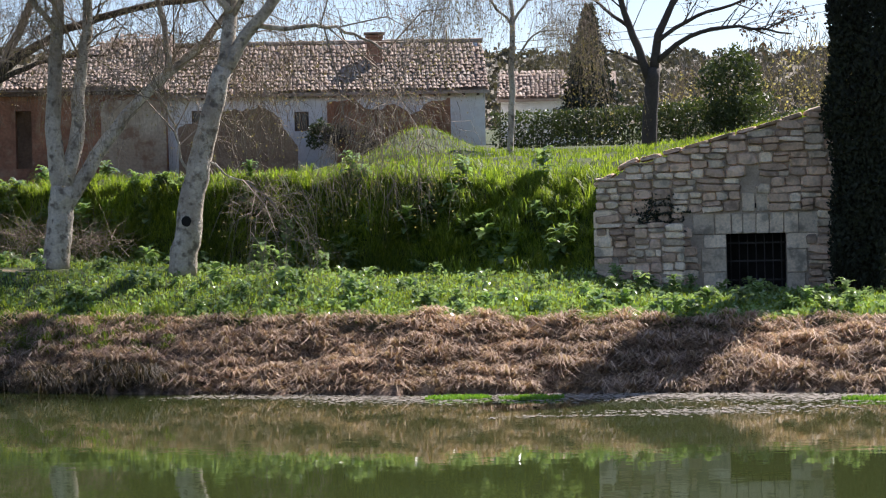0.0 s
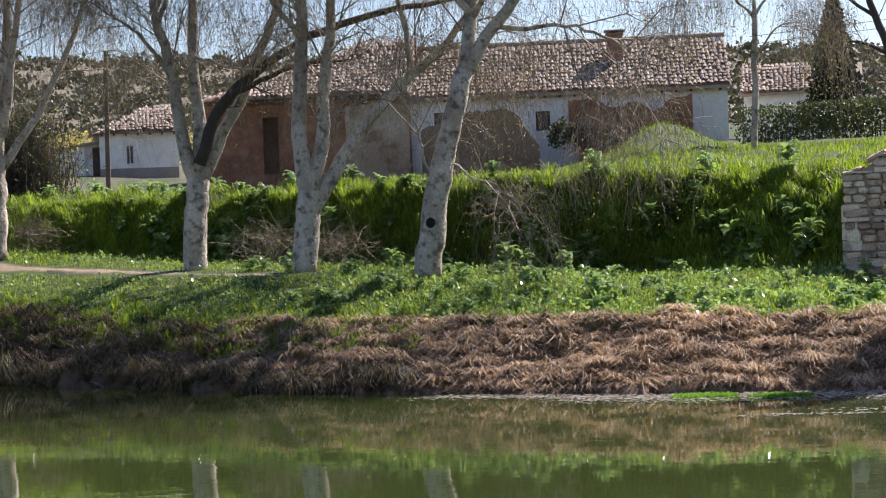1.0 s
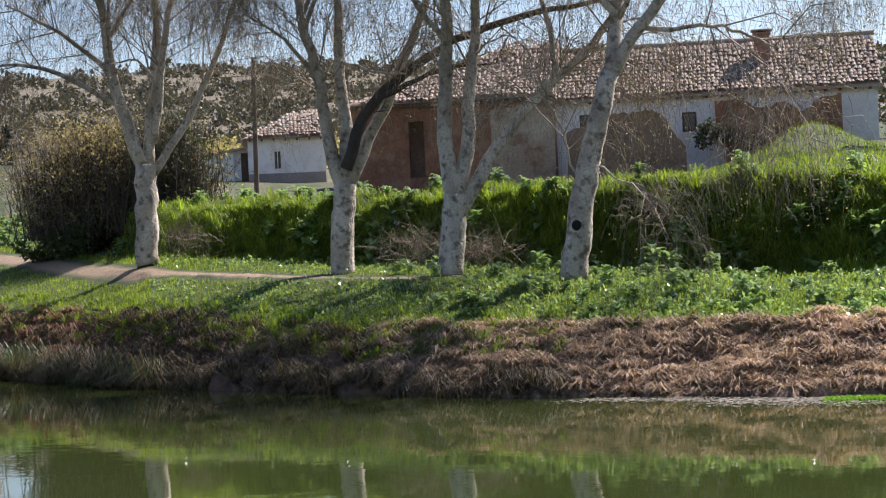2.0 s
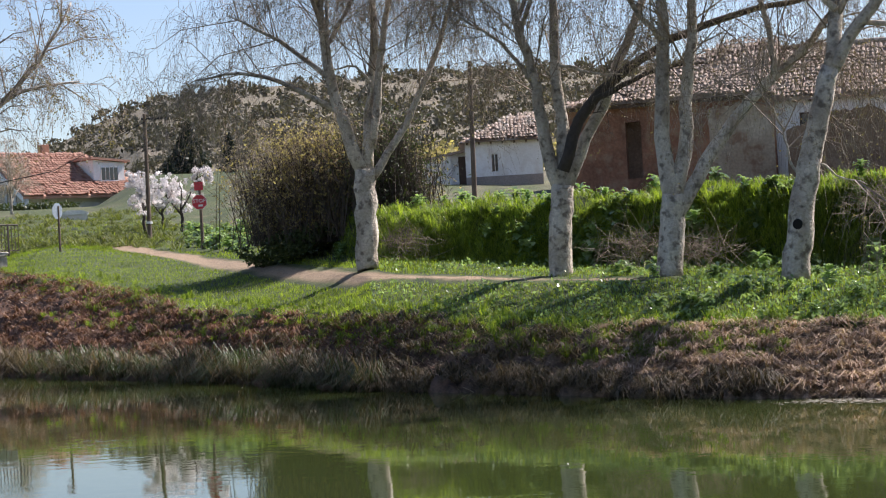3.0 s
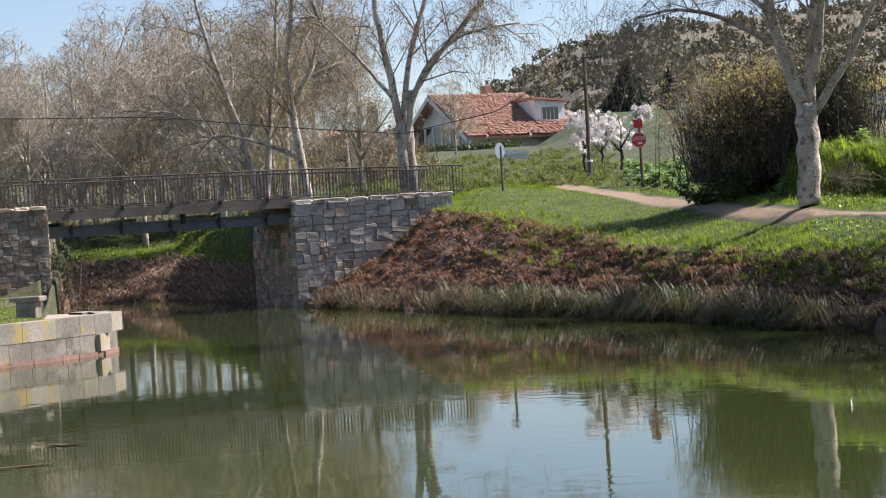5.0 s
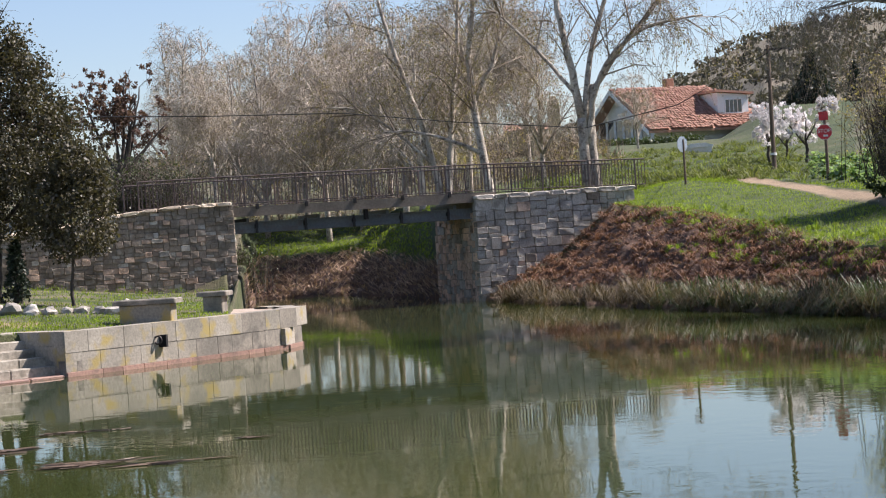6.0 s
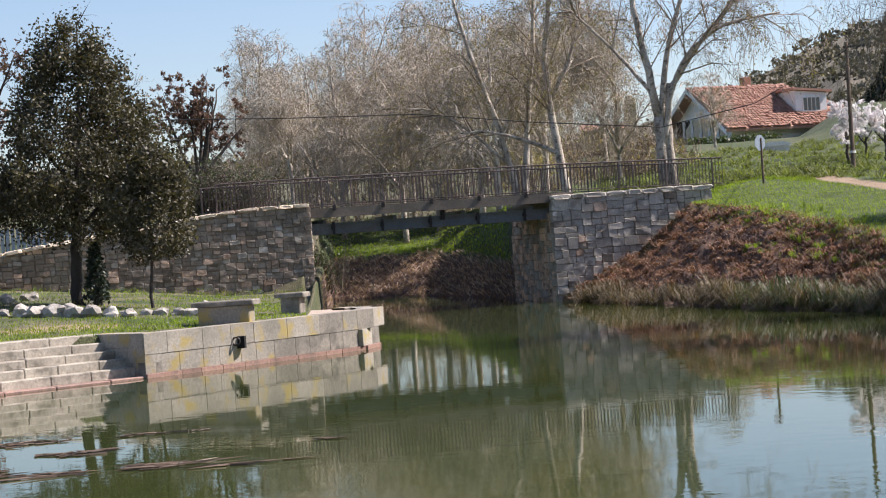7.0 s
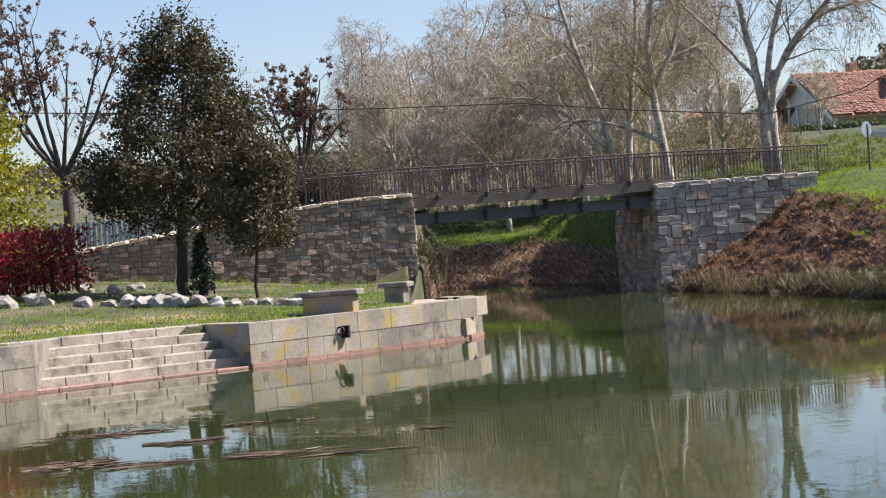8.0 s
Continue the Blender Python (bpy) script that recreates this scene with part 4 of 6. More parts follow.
bank_tree(20.04, 52, 2.80, [
    limb([(0, -.2), (0, 0), (.03, 1.27), (.07, 2.47)], .31, .29, 1),
    limb([(.05, 2.3), (-.4, 3.39), (-.77, 5.05), (-.9, 7.0), (-1.2, 9.5)], .20, .05, .3, -.2),
    limb([(.12, 2.3), (.23, 3.51), (.47, 5.45), (.51, 6.96), (.5, 10)], .17, .05, .3, .4),
    limb([(.26, 3.0), (.49, 4.1), (.62, 5.45), (.96, 6.94), (1.6, 9)], .13, .04, .3, -.3),
    limb([(.15, 2.1), (1.08, 3.33), (1.75, 4.65), (2.42, 6.13), (2.9, 8)], .12, .04, .3, .3),
    limb([(-.5, 4.0), (-1.82, 4.79), (-2.97, 5.2), (-4.2, 5.0)], .09, .025, .25, -.6),
    limb([(-.75, 4.9), (-1.9, 6.0), (-3.4, 6.8)], .08, .025, .2, .4),
    limb([(.14, 3.82), (.4, 4.71), (-.02, 5.17), (-.62, 5.12)], .06, .02, .3, -.4)], "spreading grey-barked poplar beside the dirt path", **KW)

# trees by the bridge
KB = dict(sizes=(3.6, 1.7, 0.75), dens=(1.7, 3.0, 5.2), lift=0.3, droop=0.45, bud_n=6000, bud_size=0.08, r2=.04, thin=.010)
bt = thing("poplar_tree", spot(31.57, 78, ground_z(31.57, 78) - .1), "large white-barked poplar with three stems behind the bridge railing", "tree", "trees by the bridge")
tree_parts(bt, [limb([(-.16, -.1), (-.27, 1.71), (-.29, 3.06)], .26, .2, 1), limb([(-.29, 3.0), (-.61, 5.11), (-.92, 7.16), (-1.06, 8.52), (-1.3, 12)], .18, .05, .2),
    limb([(-.14, 1.93), (.35, 4.38), (.99, 5.47), (2.41, 6.51), (4.68, 6.71)], .13, .04, .35, -1), limb([(-.2, 2.83), (.06, 5.07), (.64, 7.07), (1.18, 8.39), (1.6, 12)], .14, .04, .2, .6),
    limb([(-.46, 3.98), (-1.49, 5.39), (-2.53, 6.57), (-4.0, 8.2)], .09, .03, .2, .5), limb([(.18, -.1), (.08, 1.24), (.01, 2.59), (.24, 4.39)], .20, .14, 1, .2),
    limb([(.23, 4.16), (1.47, 5.89), (3.4, 7.81), (4.6, 10)], .12, .04, .2, .4)], BARK, TWIG, buds=BUDS, **KB)
bt2 = thing("poplar_tree", spot(34.59, 80, ground_z(34.59, 80) - .1), "slender pale poplar with drooping budding twigs", "tree", "trees by the bridge")
tree_parts(bt2, [limb([(0, -.1), (-.2, 1.86), (-.49, 4.19), (-.58, 6.05), (-.21, 7.86), (-.1, 11)], .2, .05, .25), limb([(-.2, 1.86), (-1.53, 2.55), (-3.11, 3.02), (-4.2, 3.0)], .10, .03, .3, -.6),
    limb([(-.5, 3.96), (.54, 5.72), (.87, 7.07), (1.4, 10)], .10, .03, .2, .4)], BARK, TWIG, buds=BUDS, **KB)
bt3 = thing("poplar_tree", spot(35.98, 82, ground_z(35.98, 82) - .1), "twin-stemmed pale poplar leaning over the canal", "tree", "trees by the bridge")
tree_parts(bt3, [limb([(0, -.1), (-.23, 1.68), (-.47, 3.12), (-1.23, 5.56), (-1.8, 7.5), (-2.6, 11)], .17, .05, .25), limb([(.12, -.1), (.33, 1.87), (.57, 4.45), (1.02, 7.26), (1.2, 11)], .17, .05, .25, .3),
    limb([(-.3, 2.2), (-1.6, 3.6), (-3.2, 4.8), (-4.8, 5.0)], .08, .03, .2, -.4)], BARK, TWIG, buds=BUDS, **KB)


def far_poplar(seed_shift, height, label):
    t = thing("poplar_tree", Matrix(), label, "tree", "poplars beyond the bridge")
    ls = [limb([(0, -.2), (rng.uniform(-.2, .2), height * .3), (rng.uniform(-.4, .4), height * .65), (rng.uniform(-.6, .6), height)], .2, .03, .2)]
    for _ in range(6):
        h0 = height * rng.uniform(.15, .6)
        sx, sy = rng.uniform(-1, 1) * height * .35, rng.uniform(-1, 1) * height * .3
        ls.append(([(0, 0, h0), (sx * .4, sy * .4, h0 + height * .16), (sx, sy, h0 + height * .34)], .11, .03, .1))
    tree_parts(t, ls, BARK, PALE_TWIG, buds=BUDS, bud_n=2600, bud_size=.10, sizes=(3.0, 1.7, .9), dens=(1.8, 3.0, 5.0), lift=.35, droop=.3, r2=.04, thin=.016)
    return t


kinds = [far_poplar(0, 10.5, "pale leafless poplar in bud beyond the bridge"), far_poplar(1, 12.0, "tall pale poplar in bud beyond the bridge"), far_poplar(2, 9.0, "young pale poplar in bud beyond the bridge")]
FAR = [(33.4, 112, 1.0), (35.2, 100, 1.0), (36.6, 94, .95), (37.5, 115, 1.05), (38.4, 108, .95), (39.1, 124, 1.0), (40.0, 112, .95), (40.8, 126, 1.0), (41.9, 118, .95), (42.6, 104, .72), (43.4, 124, .85), (36.0, 128, 1.1), (38.0, 135, 1.15), (40.3, 138, 1.1), (30.2, 150, .6), (34.3, 140, 1.0), (33.0, 96, .7), (37.1, 100, .9), (39.4, 104, .9), (41.2, 110, .9), (42.2, 128, .9), (35.6, 112, 1.0), (38.9, 146, 1.2), (41.6, 146, 1.1), (36.9, 146, 1.2), (43.8, 138, .95)]
for i, (b0, d0, s) in enumerate(FAR):
    m = spot(b0, d0, ground_z(b0, d0) - .2, rng.uniform(0, 360)) @ Matrix.Scale(s, 4)
    if i < 3:
        kinds[i].matrix_basis = m
    else:
        c = copy_thing(kinds[i % 3], m)
        c.scale = (s, s, s)


# ---- foliage masses ----
def puff(n, centre, radii, gap=0.35, freq=0.9):
    """Random places in an ellipsoid with holes and an uneven outline."""
    out = []
    c, r = np.array(centre), np.array(radii)
    while len(out) < n:
        q = rng.normal(size=(n, 3))
        q = q / np.linalg.norm(q, axis=1)[:, None] * rng.uniform(0.25, 1.0, (n, 1)) ** 0.5
        for v in q:
            p = c + v * r
            k = noise.noise(Vector(p) * freq)
            if np.linalg.norm(v) < 0.88 + 0.45 * k and k > gap - 0.75 + 0.1 * rng.normal():
                out.append(p)
    return np.array(out[:n])


def crown(t, name, P, size, material, droop=0.0):
    return child(name, stuff_mesh(name, leaf_cloud(P, size, droop), LEAF_FACES, material), t)


def cone_places(n, base, top, r0, r1, power=1.0, freq=1.2):
    h = rng.uniform(0, 1, n)
    r = (r0 + (r1 - r0) * h ** power) * rng.uniform(0.25, 1, n) ** 0.5
    a = rng.uniform(0, 2 * np.pi, n)
    wob = np.array([1 + 0.35 * noise.noise(Vector((math.cos(x) * 1.5, math.sin(x) * 1.5, y * (top - base) * freq))) for x, y in zip(a, h)])
    return np.stack([np.cos(a) * r * wob, np.sin(a) * r * wob, base + h * (top - base)], 1)


def egg_places(tufts_n, per, heights, radii, shift=0.0, spread=.24):
    """Leaf places in upswept sprays filling a crown whose radius changes with height, with hollows and a ragged edge."""
    out = []
    while len(out) < tufts_n:
        h, a, u = rng.uniform(heights[0], heights[-1]), rng.uniform(0, 2 * np.pi), rng.uniform(0.1, 1) ** .5
        r0 = float(np.interp(h, heights, radii))
        if rng.uniform() > r0 / max(radii) + .06:
            continue
        q = Vector((math.cos(a) * r0 * u, math.sin(a) * r0 * u * .8, h))
        k = noise.noise(q * .75) + .4 * noise.noise(q * 2.1)
        if u > .86 + .5 * k or k < -.2:
            continue
        out.append((q.x + shift * h / heights[-1], q.y, h))
    C = np.repeat(np.array(out), per, 0)
    n = len(C)
    ax = np.repeat(rng.normal(size=(tufts_n, 3)) * .5 + np.array([0, 0, .6]), per, 0) + C * np.array([.12, .12, 0])
    return C + ax * rng.uniform(-.5, .8, (n, 1)) * .6 + rng.normal(scale=spread, size=(n, 3)) * rng.uniform(.3, 1, (n, 1))


cy = thing("cypress_tree", spot(-12.2, 38.0, ground_z(-12.2, 38.0)) @ Matrix.Scale(1.1, 4), "dark dense columnar cypress beside the stone cellar", "tree")
part("trunk", tube([(0, 0, -.2), (.03, 0, 3), (0, 0, 9)], [.2, .15, .04], 8), DARK_BARK, cy)
P = cone_places(70000, .1, 9.0, .50, .66, .6, .8)
crown(cy, "crown", P, .075, CYPRESS, -1.2)

walnut = thing("bare_tree", spot(-6.08, 72, ground_z(-6.08, 72) - .1), "dark-barked bare tree with wide forked limbs before the hedge", "tree")
tree_parts(walnut, [limb([(0, -.2), (.08, 1.61), (.21, 2.96)], .30, .26, 1), limb([(.1, 2.5), (-.39, 3.91), (-.88, 5.17), (-1.05, 6.63), (-1.3, 8.5)], .18, .04, .2, -.3),
    limb([(.25, 2.9), (.44, 4.3), (.98, 5.31), (1.52, 6.53), (1.9, 8.5)], .18, .04, .2, .5), limb([(.36, 3.2), (1.57, 4.15), (3.21, 4.4), (5.23, 4.01)], .11, .03, .2, -.4),
    limb([(.33, 3.88), (1.79, 4.87), (3.23, 5.22), (4.8, 5.9)], .09, .03, .2, .5), limb([(-.1, 3.07), (-1.32, 3.73), (-2.57, 3.56)], .08, .02, .2, .3), limb([(-.5, 4.4), (-2.0, 5.6), (-3.1, 6.6)], .08, .02, .2, .3)],
    DARK_BARK, DARK_TWIG, sizes=(2.4, 1.1, .5), dens=(1.4, 2.4, 3.2), lift=.3, droop=.1, r2=.035, thin=.009, buds=BROWN_LEAF, bud_n=900, bud_size=.13)


def hedge(pts, z_of, height, thick, n, size, material, label, name="hedge"):
    mid = pts[len(pts) // 2]
    t = thing(name, Matrix.Translation((mid.x, mid.y, 0)), label, "hedge")
    A = np.array([(p.x, p.y, 0) for p in pts])
    f = rng.uniform(0, 1, n)
    P = np.array([along_path(A, x)[0] for x in f]) - np.array([mid.x, mid.y, 0])
    h = rng.uniform(0, 1, n) ** 0.8
    P[:, :2] += rng.uniform(-.5, .5, (n, 2)) * thick
    P[:, 2] = [z_of(x) + height * y * (1 + 0.16 * noise.noise(Vector((x * 30, 0, 0)))) for x, y in zip(f, h)]
    crown(t, "foliage", P, size, material)
    st = np.array([along_path(A, x)[0] for x in rng.uniform(0, 1, 120)]) - np.array([mid.x, mid.y, 0])
    st[:, 2] = [z_of(.5)] * 120
    up = np.array([0, 0, height * .8])
    child("stem_mass", stuff_mesh("stem_mass", sticks(st, st + up * .5, st + up + rng.normal(scale=.15, size=(120, 3)), [.02] * 120), STICK_FACES, DARK_TWIG), t)
    return t


hedge([polar(-1.7, 86), polar(-6, 83), polar(-9.5, 78)], lambda f: 6.1, 1.75, 1.0, 15000, .13, HEDGE, "long clipped green-brown garden hedge")
hedge([polar(-9.4, 76), polar(-12, 68)], lambda f: 5.6, 1.2, 1.2, 4000, .13, HEDGE, "low green hedge above the cellar")

yb = thing("shrub", spot(-8.5, 80, 6.0), "tall yellow-green shrub rising over the hedge", "shrub")
crown(yb, "foliage", puff(3800, (0, 0, 2.2), (1.45, 1.2, 2.0), .5), .15, HEDGE)
part("stem", tube([(0, 0, -.2), (.1, 0, 2.4)], [.08, .03], 6), DARK_BARK, yb)


def conifer(bearing, reach, z, height, radius, n, size, label, material=CONIFER, name="conifer_tree"):
    t = thing(name, spot(bearing, reach, z), label, "tree")
    part("trunk", tube([(0, 0, -.3), (0, 0, height * .95)], [.16, .03], 7), DARK_BARK, t)
    crown(t, "crown", cone_places(n, height * .06, height, radius, .06, 1.0, 2.2), size, material, .6)
    return t


conifer(-4.4, 96, 7.0, 6.6, 1.9, 7000, .28, "dark ragged conifer behind the extension")
conifer(-3.2, 112, 7.6, 3.6, 1.7, 3000, .28, "low dark conifer by the garden")
conifer(25.1, 250, ground_z(25.1, 250), 22.2 - ground_z(25.1, 250), 3.0, 6000, .56, "dark spruce in the far garden")
conifer(25.55, 256, ground_z(25.55, 256), 18.4 - ground_z(25.55, 256), 2.2, 3000, .56, "small dark spruce in the far garden")
conifer(23.9, 210, ground_z(23.9, 210), 4.0, 1.0, 1500, .4, "lone dark conifer at the field edge")
golden = thing("golden_conifer", spot(55.6, 60, ground_z(55.6, 60)), "bright golden-green ornamental conifer behind the red hedge", "tree")
part("trunk", tube([(0, 0, -.3), (0, 0, 7)], [.16, .03], 7), DARK_BARK, golden)
P = cone_places(3000, .4, 7.6, 3.2, .1, 2.0, 1.6)
T = P * np.array([1.18, 1.18, 1.0]) + np.array([0, 0, .10])
P = np.concatenate([P + (T - P) * f + rng.normal(scale=.05, size=P.shape) for f in (0, .25, .5, .75, 1.0, 1.25)])
crown(golden, "crown", P, .15, GOLD)

for b0, d0, w, h in ((-10.5, 100, 4.0, 5.0), (-12.4, 100, 4.0, 4.5), (-7.6, 110, 3.0, 4.5)):
    t = thing("thicket", spot(b0, d0, 7.0), "grey-brown leafless thicket behind the hedge", "shrub", "thickets behind the hedge")
    S = puff(900, (0, 0, h * .4), (w, 2.0, h * .7), .6)
    B = S + rng.normal(scale=.35, size=S.shape) + np.array([0, 0, .6])
    child("twig_haze", stuff_mesh("twig_haze", sticks(S, (S + B) / 2, B, [.025] * len(S)), STICK_FACES, TWIG), t)
    crown(t, "foliage", puff(1300, (0, 0, h * .4), (w, 2.0, h * .7), .6), .16, THICKET)


def thicket_bush(bearing, reach, z, w, dpt, h, n, label, leaf=THICKET, twig=DARK_TWIG, group=""):
    t = thing("bush", spot(bearing, reach, z), label, "bush", group)
    k = n // 3
    A = np.stack([rng.normal(scale=w * .22, size=k), rng.normal(scale=dpt * .25, size=k), np.zeros(k)], 1)
    a, e = rng.uniform(0, 2 * np.pi, k), rng.uniform(.15, 1, k)
    B = A + np.stack([np.cos(a) * w * .38 * (1 - e * .5), np.sin(a) * dpt * .4, h * (0.35 + .65 * e)], 1)
    M = (A + B) / 2 + np.stack([np.zeros(k), np.zeros(k), h * .12 * np.ones(k)], 1)
    child("stem_mass", stuff_mesh("stem_mass", sticks(A, M, B, rng.uniform(.008, .02, k)), STICK_FACES, DARK_TWIG), t)
    f = rng.uniform(.12, 1, (n * 2, 1))
    i = rng.integers(0, k, n * 2)
    T0 = A[i] + (B[i] - A[i]) * f + rng.normal(scale=.10, size=(n * 2, 3))
    T1 = T0 + rng.normal(scale=.26, size=T0.shape) + np.array([0, 0, .08])
    child("twig_haze", stuff_mesh("twig_haze", sticks(T0, (T0 + T1) / 2, T1, [.007] * len(T0)), STICK_FACES, twig), t)
    crown(t, "foliage", np.concatenate([T1, (T0 + T1) / 2]), .085, leaf)
    return t


thicket_bush(21.0, 62.0, ground_z(21.0, 62.0) - .1, 4.9, 2.6, 3.9, 7500, "large budding thicket with brown twigs beside the path", THICKET, TWIG)
low = thing("bramble", spot(21.1, 60.8, ground_z(21.1, 60.8) - .1), "dark green bramble at the foot of the thicket", "shrub")
crown(low, "foliage", np.concatenate([puff(3500, (.3, 0, .4), (2.6, .9, .7), .5), puff(1500, (-2.0, 1.8, .3), (1.2, .8, .5), .55)]), .12, HEDGE)
for b0, d0, w, h in ((33.4, 104, 3.4, 3.2), (35.2, 108, 3.6, 3.6), (37.2, 112, 3.6, 4.0), (39.2, 114, 3.6, 4.0), (41.2, 116, 3.6, 3.8), (32.0, 98, 2.4, 2.2), (43.4, 110, 3.2, 3.6)):
    t = thing("reed_thicket", spot(b0, d0, ground_z(b0, d0)), "tan and grey leafless thicket among the poplars", "shrub", "thickets beyond the bridge")
    S = puff(900, (0, 0, h * .35), (w, 1.8, h * .6), .5)
    B = S + rng.normal(scale=.45, size=S.shape) + np.array([0, 0, .5])
    tagged(child("twig_haze", stuff_mesh("twig_haze", sticks(S, (S + B) / 2, B, [.018] * len(S)), STICK_FACES, TWIG), t), kind="stuff")
    crown(t, "foliage", puff(900, (0, 0, h * .35), (w, 1.8, h * .6), .5), .12, THICKET)
thicket_bush(19.4, 60, 3.6, 2.6, 2.2, 4.0, 1800, "olive-green budding bush behind the poplar", HEDGE)
thicket_bush(42.6, 84, .6, 3.0, 2.0, 2.4, 1500, "green-brown bush on the canal edge under the bridge", HEDGE)
thicket_bush(44.8, 74.5, 3.6, 4.0, 2.0, 2.6, 1600, "olive budding shrub behind the ramp wall", HEDGE)

bl = thing("blossom_tree", spot(25.4, 90, ground_z(25.4, 90)) @ Matrix.Scale(1.1, 4), "small fruit tree covered in white blossom", "tree", "white blossom trees")
Bt = tree_parts(bl, [limb([(0, -.1), (.05, .5), (.0, 1.0)], .08, .06, .6), limb([(0, .8), (-.5, 1.5), (-.9, 2.0)], .04, .015, .1, .3), limb([(0, .9), (.5, 1.7), (.8, 2.5)], .04, .015, .1, -.3), limb([(0, 1), (.1, 1.8), (0, 2.3)], .04, .015, .1)],
    DARK_BARK, DARK_TWIG, sizes=(.9, .5, .25), dens=(4, 5, 4), buds=BLOSSOM, bud_n=11000, bud_size=.06, thin=.006, r2=.015)
copy_thing(bl, spot(26.45, 92, ground_z(26.45, 92), 120) @ Matrix.Scale(1.0, 4))
copy_thing(bl, spot(25.95, 97, ground_z(25.95, 97), 40) @ Matrix.Scale(.8, 4))

weep = thing("weeping_tree", spot(-2.0, 62, ground_z(-2.0, 62) - .1), "pale weeping tree with curtains of fine hanging twigs", "tree")
tree_parts(weep, [limb([(0, -.2), (.1, 2.0), (.2, 4.5)], .11, .09, 1), limb([(.2, 4.4), (.1, 6.0), (-.3, 7.6)], .07, .03, .1, .3), limb([(.2, 4.2), (-.8, 5.4), (-2.0, 5.8)], .05, .02, .2, -.4), limb([(.2, 4.3), (1.0, 5.5), (2.2, 5.6)], .05, .02, .2, .4), limb([(.15, 3.0), (.9, 4.0), (1.8, 4.0)], .04, .02, .2, -.5)],
    BARK, TWIG, sizes=(2.2, 1.5, .9), dens=(3.2, 4.2, 6.0), lift=.1, droop=1.0, buds=BUDS, bud_n=5000, bud_size=.06, r2=.02, thin=.008)

# lawn trees
ho = thing("holm_oak", spot(49.06, 56, ground_z(49.06, 56) - .05), "dark evergreen oak with a ragged crown on the lawn", "tree")
tree_parts(ho, [limb([(0, -.2), (.04, 1.44), (.13, 2.25)], .17, .15, 1), limb([(.1, 2.0), (.3, 4.0), (.5, 6.0), (.55, 8.0)], .11, .02, .1), limb([(.1, 2.0), (-1.0, 3.2), (-2.2, 4.6)], .07, .02, .2, .4), limb([(.1, 2.0), (1.2, 3.2), (2.2, 4.4)], .07, .02, .2, -.3), limb([(.2, 3.2), (-.8, 4.8), (-1.2, 6.2)], .06, .02, .2, -.5), limb([(.3, 4.0), (1.2, 5.4), (1.5, 6.4)], .05, .02, .2, .5)],
    DARK_BARK, DARK_TWIG, sizes=(1.4, .7, .3), dens=(2.4, 3, 3), lift=.3, droop=.05, thin=.006, r2=.02)
P = egg_places(560, 95, (1.9, 2.5, 3.5, 4.8, 5.9, 7.0, 7.7, 8.1), (1.6, 2.8, 3.2, 2.7, 1.85, 1.05, .55, .25), .35)
crown(ho, "crown", P, .10, OAK_LEAF)
ho2 = thing("holm_oak", spot(46.89, 53.5, ground_z(46.89, 53.5) - .05), "young slender evergreen oak on the lawn", "tree")
tree_parts(ho2, [limb([(0, -.2), (-.08, .6), (.1, 1.4), (.05, 2.4), (.2, 4.0)], .055, .015, .3), limb([(.05, 1.4), (.5, 2.2), (.9, 3.0)], .03, .01, .2), limb([(.05, 1.6), (-.5, 2.3), (-.8, 3.0)], .03, .01, .2, .3)], DARK_BARK, DARK_TWIG, sizes=(.8, .4, .2), dens=(2.5, 3, 3), thin=.005, r2=.012)
crown(ho2, "crown", np.concatenate([puff(6000, (.15, 0, 2.6), (1.35, 1.1, 1.5), .5), puff(3000, (.4, 0, 3.8), (1.0, .8, .9), .55)]), .11, OAK_LEAF)
sh = conifer(48.45, 55.5, ground_z(48.45, 55.5), 1.75, .42, 1500, .12, "small upright dark conifer beside the oak trunk")


def seedy_tree(bearing, reach, height, label):
    t = thing("brown_tree", spot(bearing, reach, ground_z(bearing, reach) - .1), label, "tree", "brown-crowned trees behind the wall")
    ls = [limb([(0, -.2), (.1, height * .2), (0, height * .35)], .24, .2, 1)]
    for _ in range(7):
        sx, sy = rng.uniform(-1, 1) * height * .33, rng.uniform(-.6, .6) * height * .3
        hh = height * rng.uniform(.65, .95)
        ls.append(([(0, 0, height * .3), (sx * .5, sy * .5, height * .5), (sx, sy, hh)], .10, .025, .25))
    tips = tree_parts(t, ls, DARK_BARK, DARK_TWIG, sizes=(1.8, .9, .45), dens=(1.8, 2.4, 2.4), lift=.5, droop=0, r2=.03, thin=.012, buds=BROWN_LEAF, bud_n=6500, bud_size=.13)
    return t


seedy_tree(52.2, 76, 10.0, "tree with dark reddish-brown seed clusters behind the wall")
seedy_tree(45.3, 84, 6.6, "thin tree with reddish-brown seed clusters behind the ramp")
seedy_tree(54.6, 82, 8.0, "pale brown tree behind the golden conifer")
seedy_tree(47.4, 92, 6.0, "thin brown tree behind the evergreen oak")
hedge([polar(57.5, 54), polar(54.5, 55), polar(52.0, 56)], lambda f: 1.85, 1.75, 1.3, 9000, .12, RED_LEAF, "dark red clipped hedge on the lawn")
hedge([polar(56, 68), polar(53.0, 68.5), polar(50.8, 69)], lambda f: 2.0, 1.1, .8, 2200, .12, HEDGE, "low grey-green hedge by the wall")


